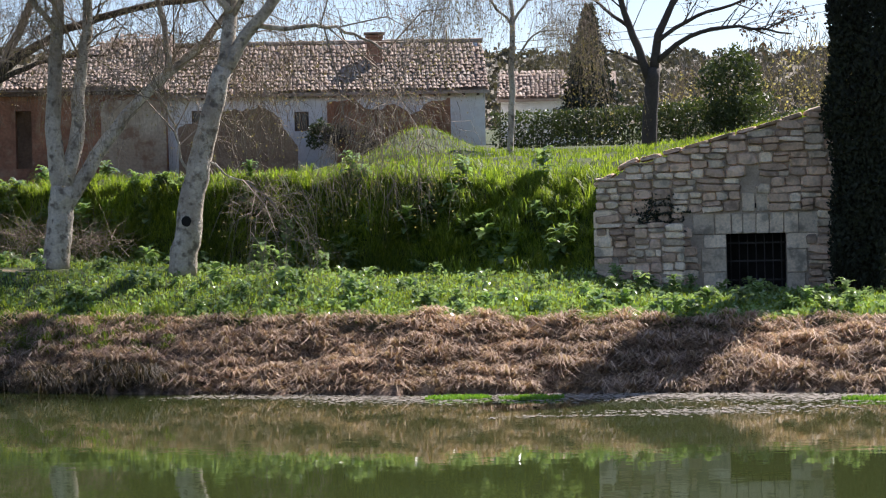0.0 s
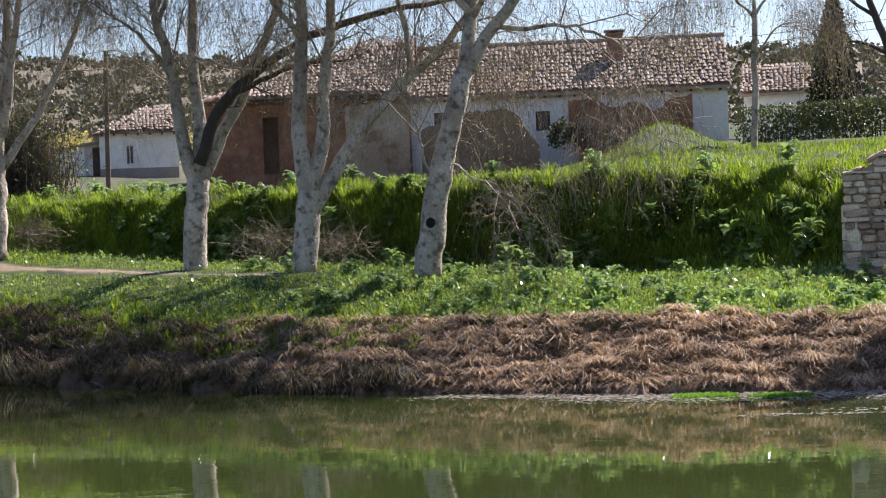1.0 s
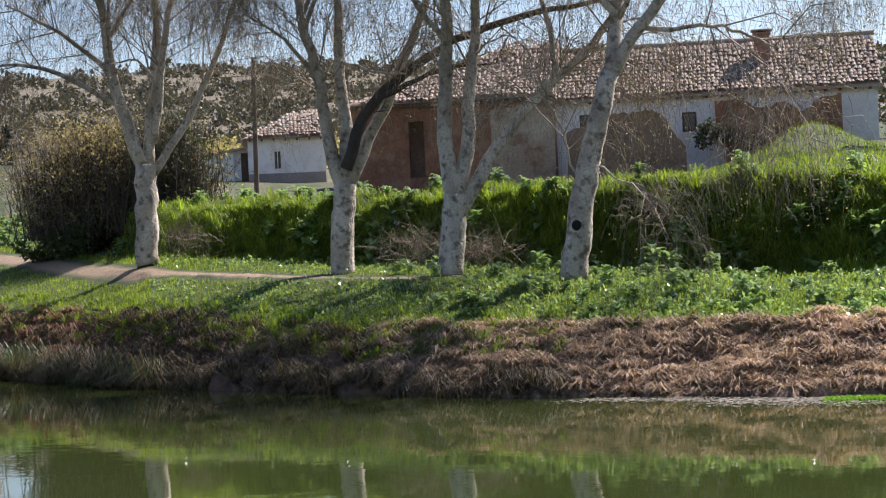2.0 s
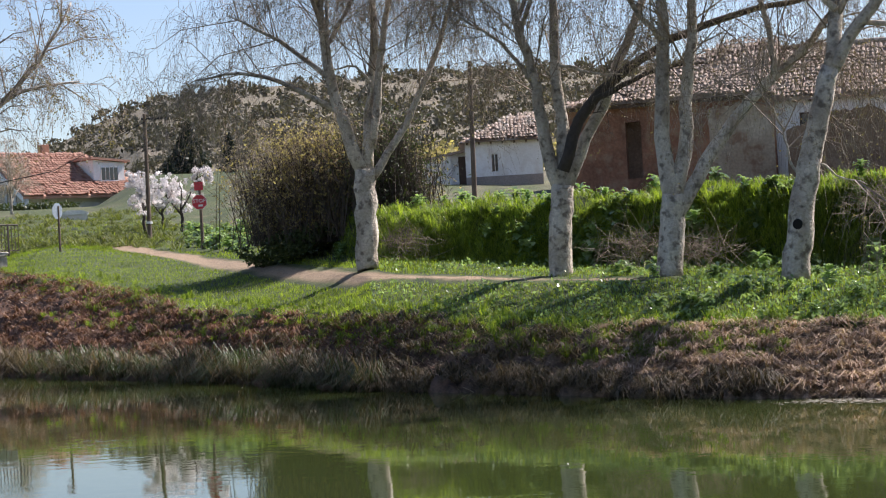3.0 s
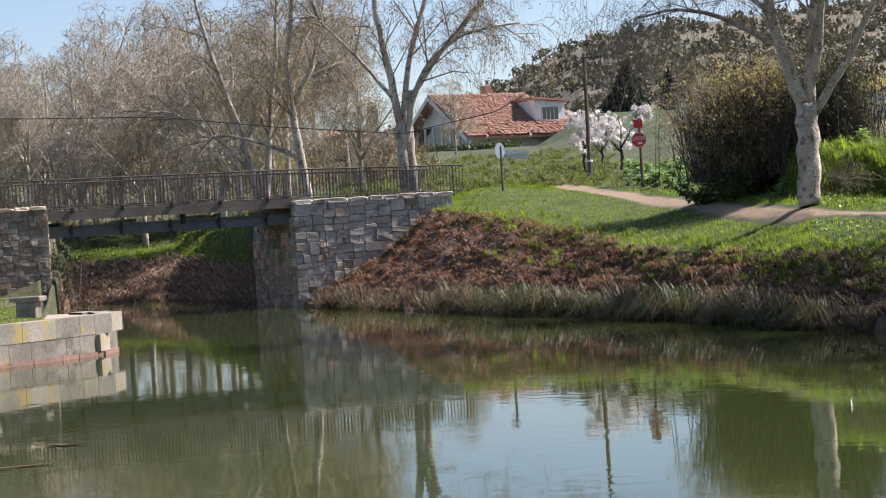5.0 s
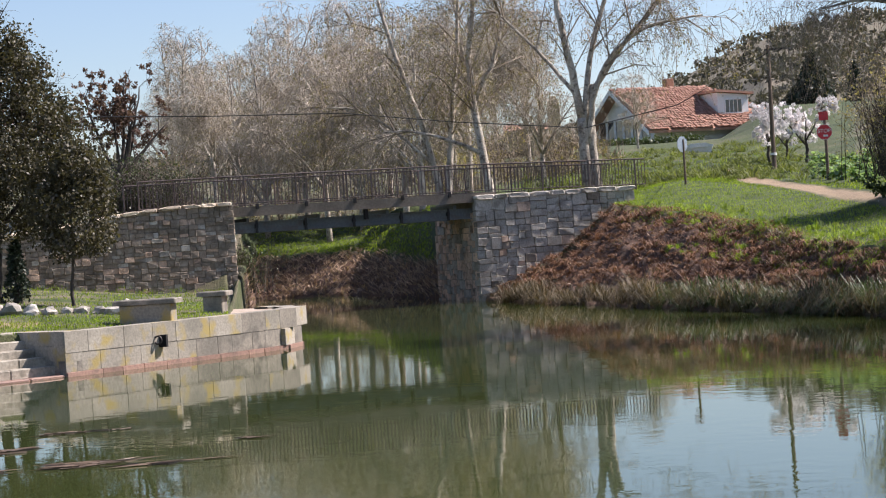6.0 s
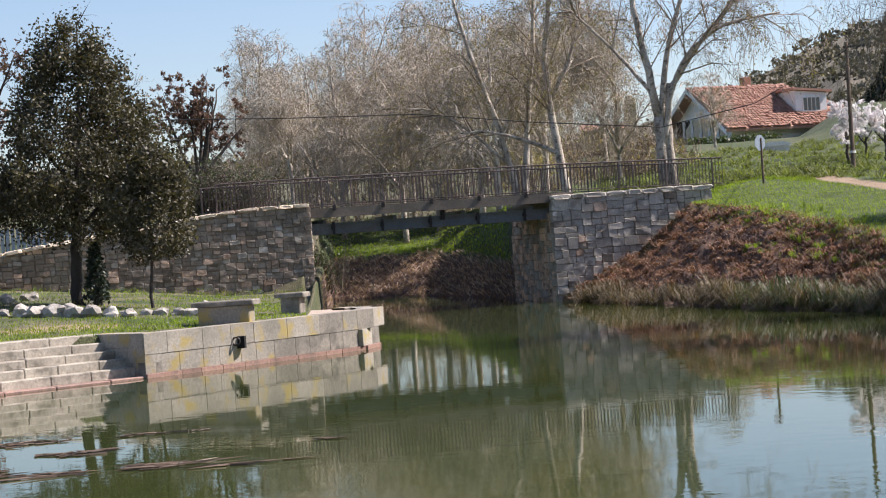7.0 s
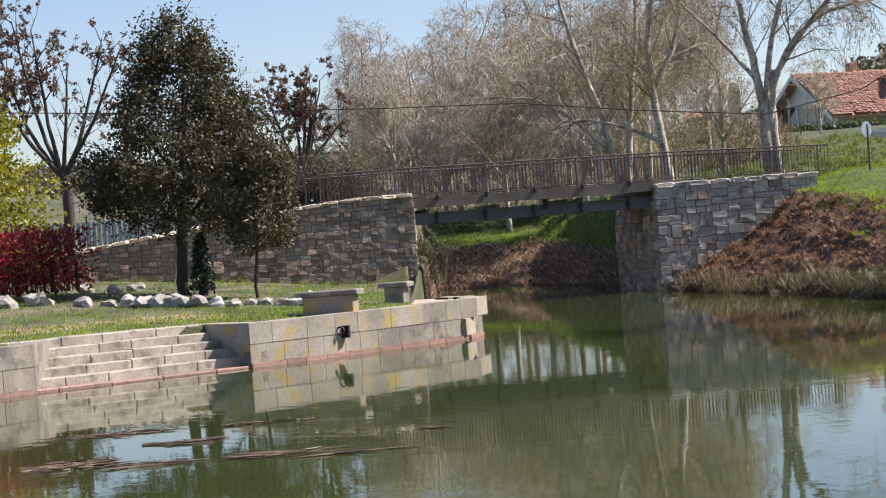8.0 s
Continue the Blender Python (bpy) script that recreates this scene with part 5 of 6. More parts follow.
# ---- houses ----
def barrel_tiles(parent, u0, u1, y0, z0, y1, z1, material, pitch=.23, course=.42, label="curved clay roof tiles", sag=0.0, hip=None):
    """Rows of half-round tiles from the eave (y0, z0) up to the ridge (y1, z1)."""
    ln = math.hypot(y1 - y0, z1 - z0)
    nu, nv = int((u1 - u0) / pitch), int(ln / course)
    ey, ez = (y1 - y0) / ln, (z1 - z0) / ln
    V = []
    for i in range(nu):
        u = u0 + (i + .5) * pitch
        for j in range(nv):
            s0, s1 = j * course - .03, (j + 1) * course + .05
            if hip and (j + 1) * course / ln > hip(u):
                continue
            if random.random() < .03:
                continue
            du, dn, tw = random.gauss(0, .025), random.uniform(0, .045), random.gauss(0, .02)
            s0, s1 = s0 + random.uniform(-.08, .08), s1 + random.uniform(-.05, .05)
            q = []
            for s, lift, r in ((s0, .05, .115), (s1, .0, .095)):
                for a in (0, 45, 90, 135, 180):
                    w = radians(a)
                    nn = lift + dn + r * math.sin(w) * .85
                    sg = sag * math.sin(math.pi * min(1, max(0, s / ln))) + sag * .5 * noise.noise(Vector((u * .3, s * .3, 5)))
                    q.append((u + du + tw * (s - s0) * 4 - r * math.cos(w), y0 + ey * s - ez * nn, z0 + ez * s + ey * nn - sg))
            V.append(q)
    F = [(k, k + 1, k + 6, k + 5) for k in range(4)]
    ob = child("roof_tiles", stuff_mesh("roof_tiles", np.array(V), F, material), parent, None, label)
    return tagged(ob, kind="stuff")


def wall_with(u0, u1, z0, z1, y0, y1, holes):
    """A wall between u0 and u1 with openings (u, u, z, z) right through."""
    us = sorted({u0, u1, *[h[0] for h in holes], *[h[1] for h in holes]})
    out = []
    for a, b2 in zip(us[:-1], us[1:]):
        z = z0
        for h in sorted([h for h in holes if h[0] <= a and h[1] >= b2], key=lambda h: h[2]):
            if h[2] > z:
                out.append(box(a, b2, y0, y1, z, h[2]))
            z = h[3]
        out.append(box(a, b2, y0, y1, z, z1))
    return join(*out)


def window(t, u0, u1, z0, z1, y, frame_mat=WOOD, name="window", bars=1):
    w = part(name, join(box(u0, u0 + .07, y, y + .08, z0, z1), box(u1 - .07, u1, y, y + .08, z0, z1), box(u0 + .07, u1 - .07, y, y + .08, z0, z0 + .07), box(u0 + .07, u1 - .07, y, y + .08, z1 - .07, z1)), frame_mat, t)
    k = bars + 1
    for i in range(k):
        a, b2 = u0 + .07 + (u1 - u0 - .14) * i / k, u0 + .07 + (u1 - u0 - .14) * (i + 1) / k
        part("pane", box(a + .015, b2 - .015, y + .03, y + .045, z0 + .07, z1 - .07), GLASS, w)
        if i:
            part("mullion", box(a - .02, a + .02, y + .01, y + .07, z0 + .07, z1 - .07), frame_mat, w)
    return w


def ragged(u0, u1, z0, tops, y0, y1, jag=.14, step=.22):
    top = line(*tops)
    pts = [(u0, z0)]
    outline = []
    u = u0
    while u < u1:
        outline.append((u, top(u) + jag * (1.3 * noise.noise(Vector((u * 1.1, z0, 7))) + .7 * noise.noise(Vector((u * 3.7, z0, 3))) + random.uniform(-.25, .25))))
        u += .1
    outline.append((u1, top(u1)))
    return prism([(u0, z0), (u1, z0)] + outline[::-1], y0, y1)


def long_house():
    t = thing("long_house", spot(3.2, 100), "long ruined limewashed adobe house with a sagging tile roof", "house")
    z0, ze = 4.6, 10.05
    holes = [(-1.88, -1.15, 8.05, 9.05), (-7.1, -6.3, 7.7, 9.2)]
    part("wall", wall_with(-8.3, 7.9, z0, ze, 0, .5, holes), LIME, t, "peeling limewashed front wall")
    part("side_wall", prism([(.5, z0), (8.5, z0), (8.5, 10.0), (4.5, 12.9), (.5, 10.0)], 7.4, 7.9), LIME, t, "", Matrix(((0, 1, 0, 0), (1, 0, 0, 0), (0, 0, 1, 0), (0, 0, 0, 1))))
    part("back_wall", box(-8.3, 7.9, 8.5, 9, z0, 10.0), LIME, t)
    for h in holes:
        window(t, *h, .18)
        # near-black sheet behind the panes paints the unlit room
        part("inner_dark", box(h[0] - .1, h[1] + .1, .55, .6, h[2] - .1, h[3] + .1), HOLE_SHADE, t)
    part("roof", prism([(-.5, 9.95), (4.5, 12.85), (9.4, 9.95), (9.4, 9.8), (4.5, 12.7), (-.5, 9.8)], -8.3, 8.1), TILE, t, "", Matrix(((0, 1, 0, 0), (1, 0, 0, 0), (0, 0, 1, 0), (0, 0, 0, 1))))
    barrel_tiles(t, -8.4, 8.2, -.55, 10.0, 4.5, 12.95, TILE, sag=.10)
    part("ridge_tiles", tube([(x, 4.5, 12.98 + .05 * noise.noise(Vector((x, 0, 0)))) for x in np.linspace(-8.4, 8.2, 30)], [.13] * 30, 8), TILE, t)
    for i in range(22):
        x = -8.0 + i * .74
        part("rafter_end", box(x - .06, x + .06, -.42, .1, 9.72, 9.86), WOOD, t)
    part("chimney", join(box(1.95, 2.75, 2.2, 3.0, 10.6, 13.0, .03), box(1.88, 2.82, 2.13, 3.07, 13.0, 13.12, .02)), BRICK, t, "weathered brick chimney")
    part("chimney_cap", box(1.8, 2.9, 2.05, 3.15, 13.2, 13.27, .02), TILE, t)
    # adobe showing and tumbled lean-to walls
    part("adobe_wall", ragged(.15, 6.0, 4.8, [(.15, 9.4), (1.2, 9.5), (1.8, 8.9), (3.0, 9.1), (4.2, 8.8), (5.0, 9.3), (6.0, 9.45)], -2.0, -1.5, .16), ADOBE, t, "crumbling red adobe wall with a ragged top")
    part("fallen_wall", ragged(-7.6, -1.7, 4.8, [(-7.6, 8.2), (-5.2, 9.0), (-3.6, 9.2), (-2.6, 8.6), (-1.7, 7.2)], -2.6, -2.1, .2), EARTH_WALL, t, "tumbled brown plastered wall")
    part("rubble_patch", ragged(-.2, .9, 7.3, [(-.2, 9.6), (.9, 9.5)], -.12, 0, .1), ADOBE, t)
    # the taller ruined part
    part("ruin_wall", wall_with(-18.6, -8.3, z0, 10.3, -.6, 0, [(-15.9, -15.1, 6.4, 9.3), (-11.2, -10.6, 8.4, 9.3)]), ADOBE, t, "bare orange adobe house wall")
    part("plaster", ragged(-11.6, -8.35, 4.9, [(-11.6, 9.7), (-10, 9.9), (-8.35, 9.6)], -.66, -.6, .12), RENDERED, t, "patch of old cream plaster")
    part("ruin_back", box(-18.6, -8.3, 8, 8.5, z0, 10.2), ADOBE, t)
    part("ruin_end", box(-19.1, -18.6, -.6, 8.5, z0, 10.3), ADOBE, t)
    part("ruin_dark", box(-16.2, -10.4, .3, .35, 5, 9.6), EARTH_WALL, t)
    rv = [(-19.3, -1.2, 10.22), (-8.2, -1.2, 10.22), (-11.0, 4.2, 13.36), (-8.2, 4.2, 13.36), (-19.3, 9.2, 10.2), (-8.2, 9.2, 10.2)]
    part("ruin_roof", (rv, [(0, 1, 3, 2), (0, 2, 4), (2, 3, 5, 4), (1, 5, 3), (0, 4, 5, 1)]), TILE, t, "sagging hipped tile roof")
    barrel_tiles(t, -19.3, -8.1, -1.25, 10.3, 4.2, 13.5, TILE, sag=.2, hip=line((-19.3, 0), (-11.0, 1), (-8, 1)))
    part("timber", box(-18.9, -8.2, -1.0, -.85, 10.02, 10.2), WOOD, t, "exposed eave timber")
    return t


long_house()


def extension():
    t = thing("low_house", spot(-3.6, 107), "low limewashed house with a tiled roof behind the hedge", "house")
    part("wall", wall_with(-3.4, 2.7, 6.5, 9.95, 0, .4, [(1.1, 1.75, 8.9, 9.6)]), LIME, t)
    window(t, 1.1, 1.75, 8.9, 9.6, .1, WHITE_PAINT)
    # room darkness painted as a black sheet behind the window
    part("inner_dark", box(1.0, 1.85, .5, .55, 8.8, 9.7), HOLE_SHADE, t)
    part("roof", prism([(-.4, 9.9), (3.4, 11.6), (7, 9.9), (7, 9.75), (3.4, 11.45), (-.4, 9.75)], -3.6, 3.0), TILE, t, "", Matrix(((0, 1, 0, 0), (1, 0, 0, 0), (0, 0, 1, 0), (0, 0, 0, 1))))
    barrel_tiles(t, -3.6, 3.0, -.5, 9.95, 3.4, 11.7, TILE, sag=.1)
    part("back_wall", box(-3.4, 2.7, 6.4, 6.8, 6.5, 9.95), LIME, t)


extension()


def cottage():
    t = thing("white_cottage", spot(16.0, 119), "small limewashed cottage with grey plinth, brown door and clay tile roof", "house")
    z0 = 5.4
    door, win = (-2.55, -2.02, 6.9, 9.1), (-.56, -.06, 7.97, 9.15)
    part("wall", wall_with(-2.1, 2.6, 7.75, 10.0, 0, .45, [win]), LIME, t)
    part("plinth", box(-2.1, 2.6, -.03, .45, z0, 7.75), GREY_BASE, t, "grey plastered plinth")
    part("end_wall", join(box(-2.1, -1.7, .45, 6.4, z0, 10), box(2.2, 2.6, .45, 6.4, z0, 10), box(-2.1, 2.6, 6.4, 6.8, z0, 10)), LIME, t)
    window(t, *win, .12, WHITE_PAINT)
    # black sheet in place of the cottage's unlit room
    part("inner_dark", box(-.7, .1, .5, .55, 7.9, 9.2), HOLE_SHADE, t)
    part("porch_wall", box(-3.0, -2.1, .9, 1.2, z0, 9.4), LIME, t)
    part("door", join(box(door[0], door[1], .82, .9, 6.7, door[3], .02)), WOOD, t, "brown wooden door")
    part("annex_wall", prism([(-5.6, z0), (-3.0, z0), (-3.0, 9.2), (-5.6, 8.75)], .6, 5.0), LIME, t, "low whitewashed annex")
    part("annex_roof", prism([(-5.8, 8.72), (-2.1, 9.35), (-2.1, 9.5), (-5.8, 8.86)], .3, 5.3), TILE, t)
    rv = [(-2.5, -.5, 9.85), (2.9, -.5, 9.85), (.8, 3.4, 11.6), (2.9, 3.4, 11.6), (-2.5, 7.3, 9.85), (2.9, 7.3, 9.85)]
    part("roof", (rv, [(0, 1, 3, 2), (0, 2, 4), (2, 3, 5, 4), (1, 5, 3), (0, 4, 5, 1)]), TILE, t, "hipped clay tile roof")
    barrel_tiles(t, -2.5, 3.0, -.6, 9.95, 3.4, 11.75, TILE, sag=.06, hip=line((-2.5, 0), (.8, 1), (3, 1)))
    for i in range(7):
        part("rafter_end", box(-2.0 + i * .72, -1.9 + i * .72, -.4, 0, 9.72, 9.84), WOOD, t)


cottage()


def red_roof_house():
    t = thing("villa", spot(29.0, 136 * 1.84, H * (1 - 1.84), 30) @ Matrix.Scale(1.84, 4), "white villa with a broad orange tile roof and a glazed gable", "house")
    z0, ze, zr = 6.5, 8.95, 11.6
    x0, x1, y0, y1 = -5.2, 6.2, -4.2, 4.2
    swap = Matrix(((0, 1, 0, 0), (1, 0, 0, 0), (0, 0, 1, 0), (0, 0, 0, 1)))
    part("gable_wall", prism([(y0, z0), (y1, z0), (y1, ze), (0, zr - .15), (y0, ze)], x0 + .9, x0 + 1.2), WHITE_PAINT, t, "white gable end", swap)
    part("front_wall", box(x0 + 1.2, x1, y0, y0 + .3, z0, ze), WHITE_PAINT, t)
    part("back_wall", box(x0 + 1.2, x1, y1 - .3, y1, z0, ze), WHITE_PAINT, t)
    xh = x1 - 3.8
    lowz = ze - .5
    rv = [(x0, y0 - .9, lowz), (x1 + .4, y0 - .9, lowz), (xh, 0, zr), (x0, 0, zr), (x0, y1 + .9, lowz), (x1 + .4, y1 + .9, lowz)]
    rv += [(x, y, z - .16) for x, y, z in rv]
    part("roof", (rv, [(0, 1, 2, 3), (1, 5, 2), (5, 4, 3, 2), (6, 9, 8, 7), (7, 8, 11), (11, 8, 9, 10), (0, 6, 7, 1), (1, 7, 11, 5), (5, 11, 10, 4), (0, 3, 9, 6), (3, 4, 10, 9)]), RED_TILE, t, "orange tile roof with a hipped end")
    barrel_tiles(t, x0, x1 + .4, y0 - .95, lowz + .02, 0, zr + .03, RED_TILE, .20, .30, "orange clay tiles", hip=line((x0, 1), (xh, 1), (x1 + .4, 0)))
    part("end_wall", box(x1 - .3, x1, y0 + .3, y1 - .3, z0, ze - .3), WHITE_PAINT, t)
    part("verge", join(prism([(y0 - .9, ze - .5), (0, zr), (0, zr - .3), (y0 - .9, ze - .8)], x0 - .06, x0), prism([(0, zr), (y1 + .9, ze - .5), (y1 + .9, ze - .8), (0, zr - .3)], x0 - .06, x0)), WHITE_PAINT, t, "white verge board", swap)
    for i in range(6):
        yy = y0 + .6 + i * 1.2
        h = min(ze + .55, ze + .1 + (zr - ze) * (1 - abs(yy + .45) / 4.2) * .7)
        w = part("window", box(yy, yy + .95, -.02, .04, ze - .75, h), GLASS, t, "", Matrix.Translation((x0 + .86, 0, 0)) @ swap)
        part("frame", join(box(yy - .08, yy, -.06, .05, ze - .8, h), box(yy + .95, yy + 1.03, -.06, .05, ze - .8, h), box(yy - .08, yy + 1.03, -.06, .05, h, h + .08)), WHITE_PAINT, w)
    d = part("dormer", prism([(1.0, 9.0), (3.4, 9.0), (3.4, 10.7), (1.0, 10.9)], -3.7, -.5), WHITE_PAINT, t, "white dormer")
    window(t, 1.5, 2.9, 9.45, 10.45, -3.78, WHITE_PAINT, "dormer_window", 3)
    part("dormer_roof", prism([(.7, 10.95), (3.7, 10.72), (3.7, 10.85), (.7, 11.1)], -4.0, -.3), RED_TILE, t)
    part("chimney", box(-.4, .2, .6, 1.2, 10.8, 12.3, .03), BRICK, t)


red_roof_house()
hedge([polar(31.5, 226), polar(29.6, 226), polar(28.4, 228)], lambda f: H + .033 * 226, 2.0, 1.8, 3600, .36, HEDGE, "dark clipped hedge before the villa")
vs = thing("garden_shed", spot(28.45, 118, ground_z(28.45, 118) - .75), "pale roof of a low white shed on the slope", "shed")
part("roof", prism([(-.8, 1.0), (.8, 1.0), (.85, 1.1), (.4, 1.25), (-.4, 1.25), (-.85, 1.1)], -1, 1), WHITE_PAINT, vs)
part("wall", box(-.75, .75, -.9, .9, -.3, 1.0), LIME, vs)
tower = thing("church_tower", spot(32.6, 300), "distant square ochre stone church tower", "tower")
part("shaft", box(-1.0, 1.0, -1, 1, 8, 21.4, .1), TOWER, tower)
part("belfry", join(box(-.9, .9, -.9, .9, 21.4, 22.0, .1), box(-.5, .5, -.5, .5, 22.0, 22.6, .1)), TOWER, tower)
nave = thing("church_nave", spot(33.5, 300), "distant ochre church roof", "church")
part("wall", box(-3.0, 3.6, -2, 2, 8, 17.6), TOWER, nave)
part("roof", prism([(-2.3, 17.6), (0, 18.6), (2.3, 17.6)], -3.2, 3.8), RED_TILE, nave, "", Matrix(((0, 1, 0, 0), (1, 0, 0, 0), (0, 0, 1, 0), (0, 0, 0, 1))))


# ---- signs, poles, cable, benches ----
def octagon(r, y0, y1):
    return prism([(r * math.cos(radians(22.5 + 45 * i)), r * math.sin(radians(22.5 + 45 * i))) for i in range(8)], y0, y1)


st = thing("stop_sign", spot(24.85, 77, ground_z(24.85, 77)) @ Matrix.Scale(1.1, 4), "red octagonal stop sign on a brown wooden post", "road sign")
hs = (5.53 - ground_z(24.85, 77)) / 1.1
part("post", tube([(.04, .06, -.2), (.04, .06, hs + .75)], [.06, .055], 8), POLE_WOOD, st)
plate = part("plate", octagon(.27, 0, .02), RED_PAINT, st, "red octagonal plate", Matrix.Translation((0, -.02, hs)))
part("border", octagon(.285, .006, .018), WHITE_PAINT, plate)
font = bpy.data.curves.new("lettering", "FONT")
font.body, font.size, font.extrude, font.align_x = "STOP", .19, .002, "CENTER"
font.materials.append(WHITE_PAINT)
child("lettering", font, plate, pose(0, -.004, -.02, 90, 0, 0), "white letters")
part("marking", box(-.04, .12, -.004, 0, -.16, -.09), WHITE_PAINT, plate)
part("upper_plate", box(-.16, .16, 0, .02, hs + .42, hs + .72), RED_PAINT, st, "small red plate")

ps = thing("sign_back", spot(28.9, 80, ground_z(28.9, 80)), "grey back of an octagonal road sign on a post", "road sign")
hp = 5.57 - ground_z(28.9, 80)
part("post", tube([(0, .05, -.2), (0, .05, hp + .2)], [.05, .05], 8), POLE_WOOD, ps)
part("plate", octagon(.34, -.02, 0), BLUE_GREY, ps, "blue-grey metal plate", pose(-.05, 0, hp, 0, 0, 52))


def pole(bearing, reach, top, lean, arm, label):
    z = ground_z(bearing, reach)
    t = thing("utility_pole", spot(bearing, reach, z), label, "pole")
    part("shaft", tube([(0, 0, -.3), (lean, 0, top - z)], [.10, .075], 9), POLE_WOOD, t)
    if arm:
        part("crossarm", box(lean - .15, lean + .75, -.05, .05, top - z - .25, top - z - .17), IRON, t)
        part("collar", tube([(0, 0, .75), (0, 0, .85)], [.145, .145], 9), WHITE_PAINT, t)
    return t


pole(26.33, 85, 9.75, .05, True, "leaning brown wooden telephone pole by the path")
pole(16.81, 72, 10.0, .1, False, "thin brown wooden pole behind the grassy berm")
cable = thing("overhead_cable", Matrix(), "black overhead cable slung across the canal", "cable")
part("line", tube([polar(b0, 70, z) for b0, z in ((58, 8.4), (50, 7.75), (45.74, 7.5), (42.5, 7.3), (38.8, 7.13), (35.5, 6.55), (31.7, 6.02), (29.0, 6.6), (26.3, 8.2))] + [polar(26.33, 85, 9.3)], [.018] * 10, 5), CABLE, cable)
for k, dz in ((0, .0), (1, .35)):
    wire = thing("overhead_wire", Matrix(), "thin dark overhead wire by the cellar", "cable")
    part("line", tube([polar(-2, 90, 11.0 + dz), polar(-8, 88, 11.4 + dz), polar(-15, 86, 12.6 + dz)], [.012] * 3, 4), CABLE, wire)


def bench(bearing, reach, turn, half, label):
    t = thing("stone_bench", spot(bearing, reach, .99, turn), label, "bench", "stone benches on the quay")
    part("seat", box(-half, half, -.26, .26, .40, .52, .025), QUAY, t, "stone slab seat")
    part("base", box(-half + .14, half - .14, -.19, .19, -.06, .40, .02), LICHEN if half > .6 else QUAY, t)


bench(44.8, 46.0, -22, .78, "pale stone bench with a long slab seat on the quay edge")
bench(42.85, 49.6, -22, .40, "small pale stone seat on the quay")


def rock(t_name, p, s, label):
    bm = bmesh.new()
    bmesh.ops.create_icosphere(bm, subdivisions=2, radius=1)
    off = Vector((rng.uniform(0, 50), rng.uniform(0, 50), 0))
    for v in bm.verts:
        v.co *= 1 + .6 * noise.noise(v.co * 1.3 + off) + .12 * noise.noise(v.co * 3.5 + off)
        v.co = Vector((v.co.x * s[0], v.co.y * s[1], v.co.z * s[2]))
    me = bpy.data.meshes.new(t_name)
    bm.to_mesh(me)
    bm.free()
    me.materials.append(BOULDER)
    ob = new(t_name, me)
    ob.location = p
    return tagged(ob, label, "stone", "border stones on the lawn")


for b0, d0, s in ((51.9, 52, .22), (51.2, 51.8, .2), (50.6, 51.5, .26), (50.2, 51.2, .3), (49.7, 51, .32), (49.2, 50.8, .27), (48.7, 50.6, .26), (48.1, 50.4, .2), (47.6, 50.3, .2), (47.1, 50.2, .17), (46.7, 50.2, .2), (46.2, 50.1, .17), (45.8, 50, .2), (45.4, 52, .24), (51.0, 58, .22), (50.4, 59, .25), (51.8, 59, .24), (53.2, 53, .3), (54.2, 52.5, .35), (54.9, 52, .3)):
    rock("boulder", polar(b0, d0, ground_z(b0, d0) + s * .3), (s * 1.25, s, s * rng.uniform(.65, .95)), "rough whitish boulder set in the lawn edge")


def screen_fence():
    t = thing("metal_fence", spot(51, 78, 2.8), "grey sheet-metal fence behind the ramp wall", "fence")
    panel = mesh_of("panel", *join(*[box(-.5 + i * .2, -.36 + i * .2, -.02 + .02 * (i % 2), .02 * (i % 2), 0, 1.5) for i in range(5)]), BLUE_GREY)
    for i in range(9):
        child("panel", panel, t, Matrix.Translation((-4.4 + i * 1.0, 0, -.1)))
        part("post", box(-4.93 + i, -4.87 + i, .02, .08, -.3, 1.55), IRON, t)


screen_fence()


# ---- plants on the bank ----
def scatter(n, b0, b1, lo, hi, keep=None):
    """Places on the ground between two steps of the profiles (0 is the shore)."""
    out = []
    while len(out) < n:
        b2 = rng.uniform(b0, b1)
        f = rng.uniform(lo, hi)
        d, z = profile(b2)
        k = int(f)
        reach = d[4 + k] + (f - k) * (d[5 + k] - d[4 + k])
        if reach * (b1 - b0) < rng.uniform(0, 1) * 100 * (b1 - b0) * .3:
            continue
        p = polar(b2, reach)
        if keep and not keep(b2, reach, p):
            continue
        seg = "bank" if k == 0 else ("berm" if k in (3, 4) else "flat")
        zz = z[4 + k] + (f - k) * (z[5 + k] - z[4 + k]) + bump_z(b2, reach) + rough_z((p.x, p.y), seg)
        out.append((p.x, p.y, zz - .015))
    return np.array(out)


def off_path(b2, reach, p):
    if b2 < 8:
        return not (-12.6 < b2 < -4.4 and 38.3 < reach < 40.3)
    return path_gap(p.x, p.y)[0] > .65


def grass(name, P, h, w, material, label, lean=.4, flat=0.0):
    ob = new(name, stuff_mesh(name, blades(P, h, w, lean, flat), BLADE_FACES, material))
    return tagged(ob, label, "grass", kind="stuff")


grass("grass", np.concatenate([scatter(64000, -14, 20, .92, 3.0, off_path), scatter(36000, 20, 31, .8, 2.5, off_path), scatter(5000, 9, 29, .5, .95)]), .085, .016, GRASS, "lush green grass on the bank terrace")
grass("berm_grass", scatter(66000, -4.6, 21, 2.95, 4.12), .20, .018, GRASS, "long green grass on the steep berm", .7)
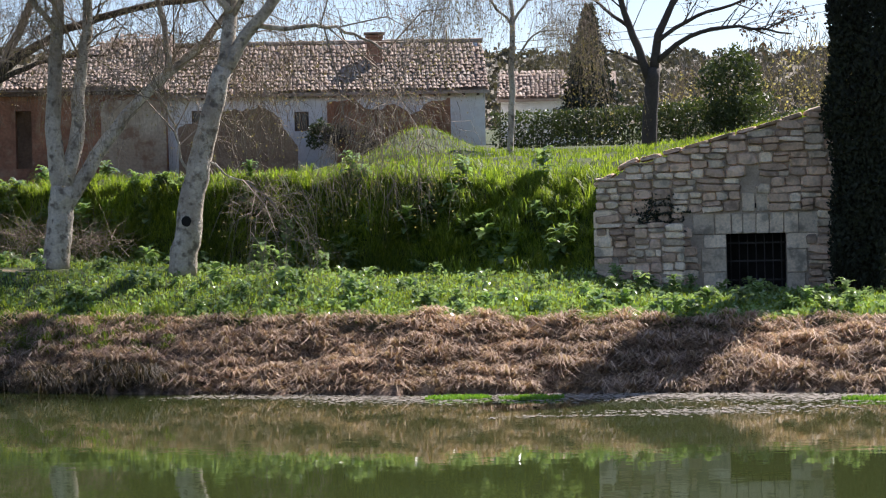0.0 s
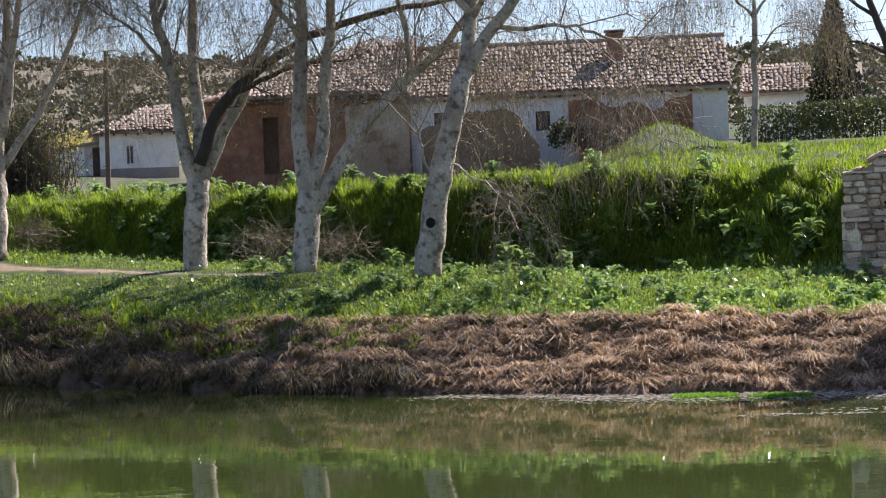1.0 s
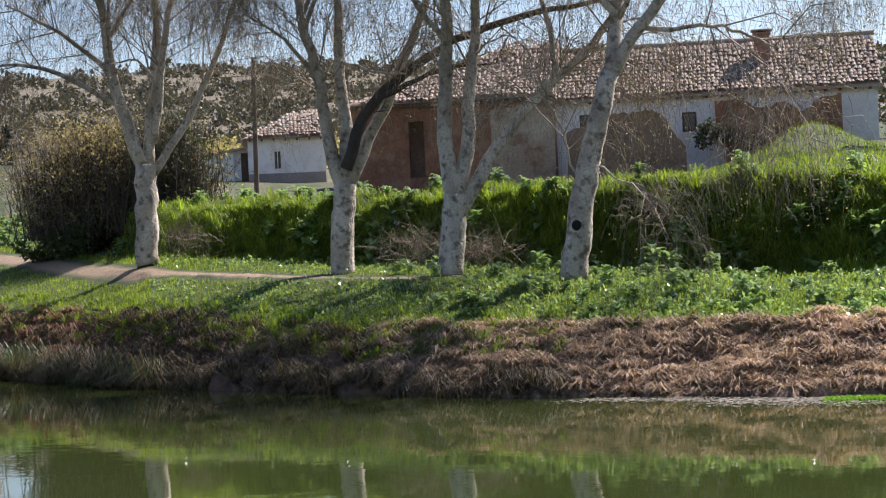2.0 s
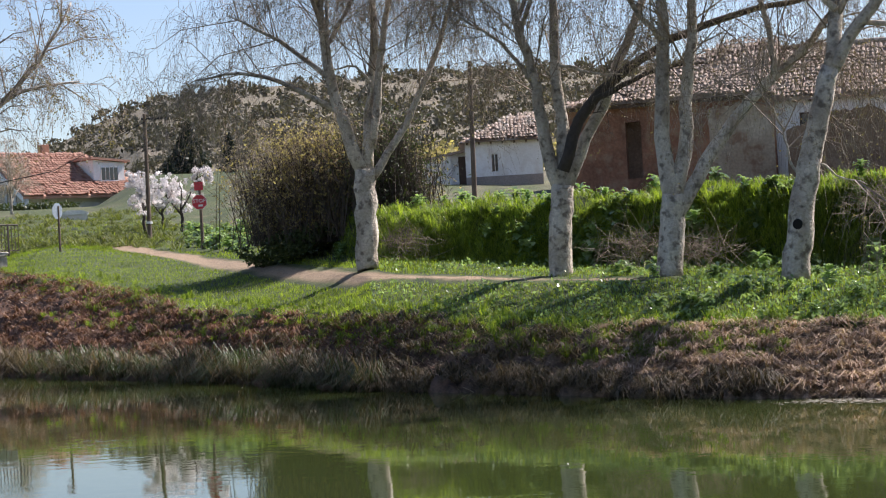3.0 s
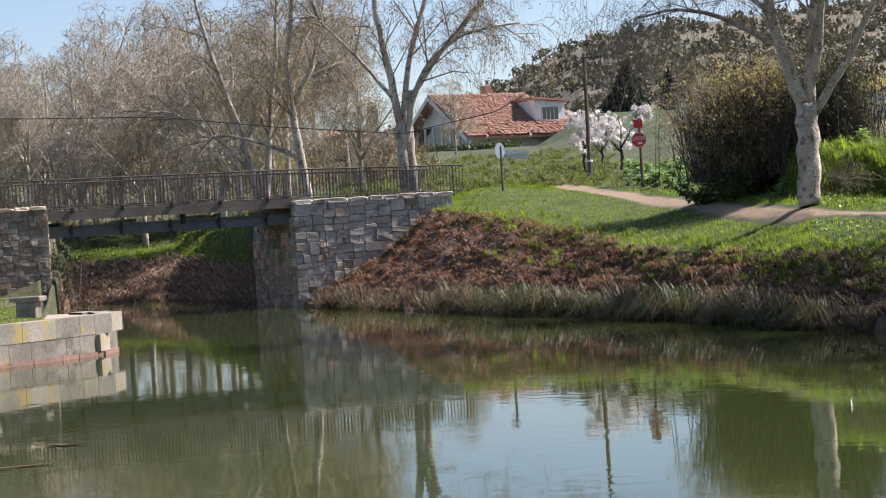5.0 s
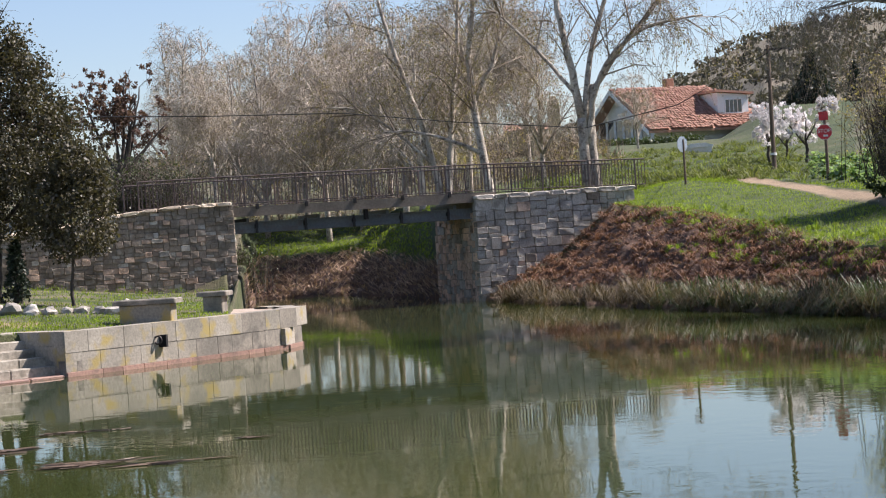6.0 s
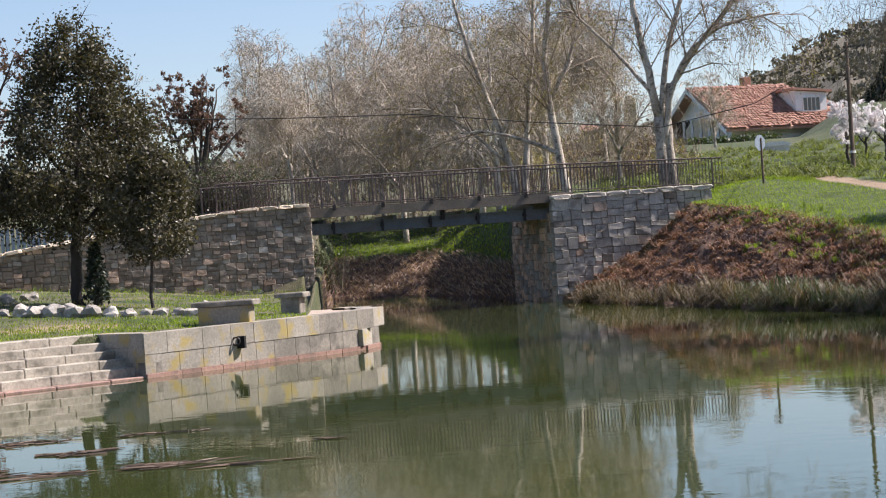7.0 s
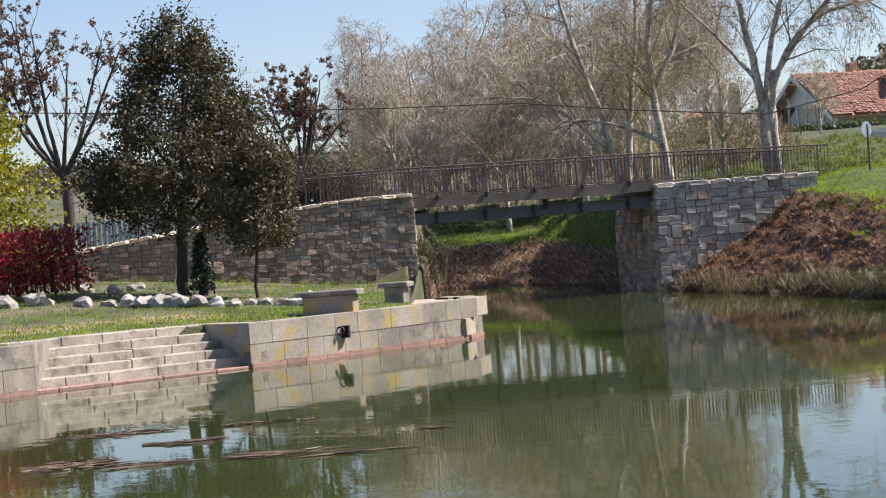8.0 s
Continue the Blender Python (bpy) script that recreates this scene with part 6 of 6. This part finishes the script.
grass("meadow_grass", np.concatenate([scatter(30000, -12.8, 10, 4.0, 5.35), scatter(9000, 18, 34, 2.2, 5.0, off_path), scatter(5000, -13, -4.6, 3.9, 4.1), scatter(4000, 26, 34, 3.0, 5.9, off_path)]), .15, .026, GRASS, "green meadow grass above the berm")
grass("lawn_grass", scatter(26000, 42.5, 56, 1.0, 4.0), .07, .02, GRASS, "short lawn grass on the quay")
grass("far_bank_grass", scatter(7000, 36.4, 41.6, 1.0, 4.0), .10, .05, GRASS, "green grass on the bank beyond the bridge")
grass("straw", np.concatenate([scatter(28000, -14, 13, .03, 1.06), scatter(5000, 13, 20, .03, 1.0), scatter(2500, 21, 34, .2, 1.1)]), .24, .02, STRAW, "flattened dry cut grass on the canal bank", .6, .75)
grass("leaf_litter", np.concatenate([scatter(7000, 19, 26, .2, .9), scatter(21000, 26, 34.5, .2, 1.1)]), .14, .045, RUST_LEAF, "rusty dead leaf litter on the slope", .5, .7)
grass("far_bank_straw", scatter(5000, 36, 42, .0, 1.0), .35, .05, STRAW, "dry grass beyond the bridge", .6, .6)


def tufts(P, per, radius, h, width):
    """Mop-headed tufts: strands that rise from each place and fall outwards."""
    k = len(P) * per
    C = np.repeat(P, per, 0)
    s = np.repeat(rng.uniform(.5, 1.25, len(P)) * rng.choice([.8, 1.0, 1.5], len(P)), per)
    a = rng.uniform(0, 2 * np.pi, k)
    out = np.stack([np.cos(a), np.sin(a), np.zeros(k)], 1)
    side = np.stack([-np.sin(a), np.cos(a), np.zeros(k)], 1) * (width * rng.uniform(.6, 1.3, k))[:, None] * .5
    r, hh = (radius * s * rng.uniform(.4, 1.2, k))[:, None], h * s * rng.uniform(.5, 1.2, k)
    up = np.zeros((k, 3))
    up[:, 2] = hh
    root = C + out * r * .15 + rng.normal(scale=radius * .15, size=(k, 3)) * np.array([1, 1, .3])
    mid = root + out * r * .5 + up
    tip = root + out * r * 1.35 + up * rng.uniform(-.25, .5, (k, 1)) + rng.normal(scale=.03, size=(k, 3))
    return np.stack([root - side, root + side, mid + side * .8, mid - side * .8, tip], 1)


def tuft_field(name, n, per, b0, b1, lo, hi, radius, h, width, material, label):
    return tagged(new(name, stuff_mesh(name, tufts(scatter(n, b0, b1, lo, hi), per, radius, h, width), BLADE_FACES, material)), label, "grass", kind="stuff")


tuft_field("straw_tufts", 2200, 32, -14, 13.5, .05, 1.04, .24, .085, .024, STRAW, "matted clumps of dry cut grass on the bank")
tuft_field("brown_tufts", 620, 30, 22, 34, .2, 1.0, .26, .12, .026, RUST_LEAF, "rusty clumps of dead growth on the slope")
tuft_field("dry_tufts", 420, 28, 14, 27, .15, .95, .26, .12, .022, REED, "pale dry grass clumps down the slope")
tuft_field("green_tufts", 620, 26, 8, 30, .5, 1.25, .16, .14, .018, GRASS, "green grass clumps along the bank's shoulder")


tuft_field("slope_tufts", 800, 24, 25.5, 33.5, 2.6, 5.9, .5, .20, .045, MEADOW, "rough green grass clumps on the slope below the villa")
tuft_field("berm_tufts", 1300, 30, -4.4, 20, 2.95, 4.1, .24, .20, .018, GRASS, "hummocks of long grass on the steep berm")


def sedge_row(n, b0, b1, f1, h, material, label):
    return tuft_field("sedge", n // 60, 60, b0, b1, .0, f1, h * 1.0, h * .58, .02, material, label)



sedge_row(8000, 8, 20, .24, .32, REED, "tufts of dry sedge along the water's edge")
sedge_row(9000, 20, 34.4, .15, .66, REED, "arching tufts of sedge hanging over the water")
sedge_row(5000, 20, 30, .14, .62, HEDGE, "dark green sedge tufts at the waterline")


def dock_mesh(name, n, size, rise):
    """A rosette of broad, folded, drooping leaves."""
    vs, fs = [], []
    for i in range(n):
        a = rng.uniform(0, 2 * math.pi)
        el = rng.uniform(.1, .95)
        ln, w = size * rng.uniform(.6, 1.15), size * rng.uniform(.18, .30)
        h0 = rng.uniform(0, rise)
        dx, dy = math.cos(a), math.sin(a)
        k = len(vs)
        for s, ww, drop in ((0, .12, 0), (.35, .9, 0), (.7, 1.0, .12), (1.0, .05, .40)):
            r, z = ln * s * math.cos(el), h0 + ln * s * math.sin(el) - drop * ln
            vs += [(dx * r - dy * w * ww, dy * r + dx * w * ww, z + .05 * ww * size), (dx * r, dy * r, z), (dx * r + dy * w * ww, dy * r - dx * w * ww, z + .05 * ww * size)]
        for s in range(3):
            q = k + 3 * s
            fs += [(q, q + 1, q + 4, q + 3), (q + 1, q + 2, q + 5, q + 4)]
    return mesh_of(name, vs, fs, DOCK, True)


dock_kit = [dock_mesh("dock_plant", 26, .26, .30), dock_mesh("dock_plant", 34, .24, .42), dock_mesh("dock_plant", 18, .28, .16), dock_mesh("dock_plant", 30, .22, .22)]


def docks(n, b0, b1, lo, hi, s0, s1, where):
    P = scatter(n, b0, b1, lo, hi, off_path)
    for p in P:
        ob = new("dock_plant", dock_kit[int(rng.integers(0, 4))])
        ob.matrix_basis = Matrix.LocRotScale(Vector(p) - Vector((0, 0, .03)), Euler((0, 0, rng.uniform(0, 6))), (rng.uniform(s0, s1),) * 3)
        tagged(ob, "broad glossy-leaved green plant " + where, "plant", "broad-leaved plants on the bank")


docks(95, -13, 12, 1.1, 2.7, .5, 1.2, "on the grassy terrace")
docks(80, -4, 17, 2.9, 3.7, 1.1, 2.0, "on the steep berm")
docks(34, -4, 18, 3.9, 4.1, .9, 1.7, "on top of the berm")
docks(16, -13, -4.6, 1.7, 2.6, .7, 1.1, "before the stone cellar")
docks(22, 15, 19, 4.1, 4.4, .9, 1.5, "in the rough grass by the cottage")
docks(46, 23.4, 25.3, 2.6, 4.2, .9, 1.7, "round the stop sign")
docks(14, 20, 24, 2.6, 3.0, .9, 1.5, "under the thicket")
docks(16, 4, 13, 2.0, 3.0, .9, 1.5, "round the tree foot")

k = 12000
tagged(new("ground_cover", stuff_mesh("ground_cover", leaf_cloud(scatter(k, -13.5, 20, 1.0, 3.0, off_path) + np.stack([np.zeros(k), np.zeros(k), rng.uniform(.02, .12, k)], 1), .09), LEAF_FACES, DOCK)), "small broad weeds among the grass", "weeds", kind="stuff")
tagged(new("daisies", stuff_mesh("daisies", leaf_cloud(np.concatenate([scatter(240, -13, 30, 1.0, 2.6, off_path), scatter(260, 43, 56, 1.2, 3.0)]) + np.array([0, 0, .07]), .019), LEAF_FACES, BLOSSOM)), "tiny white flowers in the grass", "flowers", kind="stuff")

# brushwood at the tree feet and over the ruin
for b0, d0, z0, w, h, n in ((10.3, 44.2, 2.2, 1.2, .9, 260), (12.2, 44.6, 2.3, 1.2, .9, 260), (18.9, 53.0, 2.8, 1.0, 1.0, 220), (5.2, 41.5, 3.0, .8, .8, 160)):
    t = thing("brushwood", spot(b0, d0, z0), "tangle of dead brown twigs at the foot of the berm", "brushwood", "brushwood heaps")
    S = rng.normal(scale=.35, size=(n, 3)) * np.array([w, .6, .5]) + np.array([0, 0, h * .4])
    B = S + rng.normal(scale=.4, size=(n, 3)) + np.array([0, 0, .1])
    child("twig_haze", stuff_mesh("twig_haze", sticks(S, (S + B) / 2 + rng.normal(scale=.05, size=(n, 3)), B, [.005] * n), STICK_FACES, TWIG), t)
ivy = thing("creeper", spot(3.6, 97.3, 6.2), "green creeper and dead stems on the tumbled wall", "creeper")
crown(ivy, "foliage", puff(900, (.2, -.5, 1.3), (.8, .4, 1.0), .5), .16, HEDGE)
S = puff(500, (1.4, -.8, .9), (1.6, .5, 1.0), .6)
child("stem_mass", stuff_mesh("stem_mass", sticks(S, S + rng.normal(scale=.2, size=S.shape), S + rng.normal(scale=.5, size=S.shape), [.02] * 500), STICK_FACES, DARK_TWIG), ivy)

# weed, scum and drifting reed litter on the water
for b0, d0, w in ((-.35, 30.5, .52), (-2.5, 30.2, .5), (-12.6, 29.4, .6)):
    k = 900
    a, r = rng.uniform(0, 2 * np.pi, k), rng.uniform(0, 1, k) ** .5
    P = np.stack([np.cos(a) * r * w, np.sin(a) * r * .28, np.zeros(k)], 1)
    ob = new("water_weed", stuff_mesh("water_weed", blades(P, .05, .03, .8), BLADE_FACES, ALGAE))
    ob.matrix_basis = spot(b0, d0, .004)
    tagged(ob, "patch of bright green floating water weed", "water weed", "water weed patches", "stuff")


def flake_sheet(name, patches, n, size, material, label):
    V = []
    for b0, d0, wb, wd in patches:
        for _ in range(int(n * wb * wd)):
            b2, d2 = b0 + rng.normal() * wb, d0 + rng.normal() * wd
            p = polar(b2, d2)
            a = rng.uniform(0, 6.28)
            s1, s2 = size * rng.uniform(.4, 1.5), size * rng.uniform(.2, .7)
            c, s = math.cos(a), math.sin(a)
            z = .006 + rng.uniform(0, .006)
            V.append([(p.x + c * s1 * i - s * s2 * j, p.y + s * s1 * i + c * s2 * j, z) for i, j in ((-1, -.5), (.2, -1), (1, .2), (.1, 1))])
    ob = new(name, stuff_mesh(name, np.array(V), [(0, 1, 2, 3)], material))
    return tagged(ob, label, "scum", kind="stuff")


flake_sheet("water_scum", [(b2, np.interp(b2, SB, SD[:, 0]) - 1.05, .55, .42) for b2 in np.arange(-14, 3.5, 1.7)] + [(b2, np.interp(b2, SB, SD[:, 0]) - .55, .8, .22) for b2 in np.arange(-14, 8, 1.1)] + [(-7.5, 27.6, 1.6, .25), (-9.5, 28.2, 1.2, .2), (-3.5, 27.2, 1.2, .1)], 900, .05, SCUM, "pale scum floating along the bank")
L = []
for b0, d0, wb, wd, k in ((52.7, 25.4, .9, .28, 120), (51.2, 29.4, 1.2, .18, 60), (49.5, 27.2, 1.0, .16, 50), (47.4, 24.6, .35, .2, 60), (44.9, 24.0, .8, .08, 34), (50.0, 24.6, .9, .14, 40), (46.2, 24.6, .5, .08, 20), (47.0, 29.2, .8, .1, 20), (42.3, 26.3, .3, .04, 6)):
    for _ in range(k):
        p = np.array(polar(b0 + rng.normal() * wb * .6, d0 + rng.normal() * wd, .012))
        w = np.array(polar(b0 + 90, 1.0)) * rng.choice([-1, 1]) + rng.normal(scale=.35, size=3)
        w[2] = abs(rng.normal(scale=.03))
        L.append((p, p + w * rng.uniform(.1, .4)))
A = np.array([x[0] for x in L])
B = np.array([x[1] for x in L])
tagged(new("reed_litter", stuff_mesh("reed_litter", sticks(A, (A + B) / 2, B, [.014] * len(A)), STICK_FACES, FLOATING)), "drifting raft of dead brown reed stems", "reed litter", kind="stuff")

# scrub on the far hill
V = []
for _ in range(3600):
    b2 = rng.uniform(-16, 58)
    dd, zz = profile(b2)
    d2 = 1 / rng.uniform(1 / 1560, 1 / 290)
    z2 = float(np.interp(d2, dd, zz))
    c = np.array(polar(b2, d2, z2))
    r = rng.uniform(1.2, 3.2) * d2 / 420
    k = 70
    q = rng.normal(size=(k, 3))
    q /= np.linalg.norm(q, axis=1)[:, None]
    q[:, 2] = np.abs(q[:, 2])
    V.append(leaf_cloud(c + q * np.array([r, r, r * .9]) * rng.uniform(.5, 1, (k, 1)), r * .42))
tagged(new("hill_scrub", stuff_mesh("hill_scrub", np.concatenate(V), LEAF_FACES, SCRUB)), "dark evergreen scrub dotted over the hillside", "scrub", kind="stuff")
V = []
for _ in range(300):
    b2, d2 = rng.uniform(9, 36), rng.uniform(135, 290)
    if 21 < b2 < 34.5:
        continue
    c = np.array(polar(b2, d2, ground_z(b2, d2)))
    r = rng.uniform(.8, 2.2)
    q = rng.normal(size=(50, 3))
    q /= np.linalg.norm(q, axis=1)[:, None]
    q[:, 2] = np.abs(q[:, 2]) * 1.4
    V.append(leaf_cloud(c + q * r * rng.uniform(.5, 1, (50, 1)), r * .35))
tagged(new("field_scrub", stuff_mesh("field_scrub", np.concatenate(V), LEAF_FACES, THICKET)), "grey-brown leafless bushes on the lower slope", "scrub", kind="stuff")
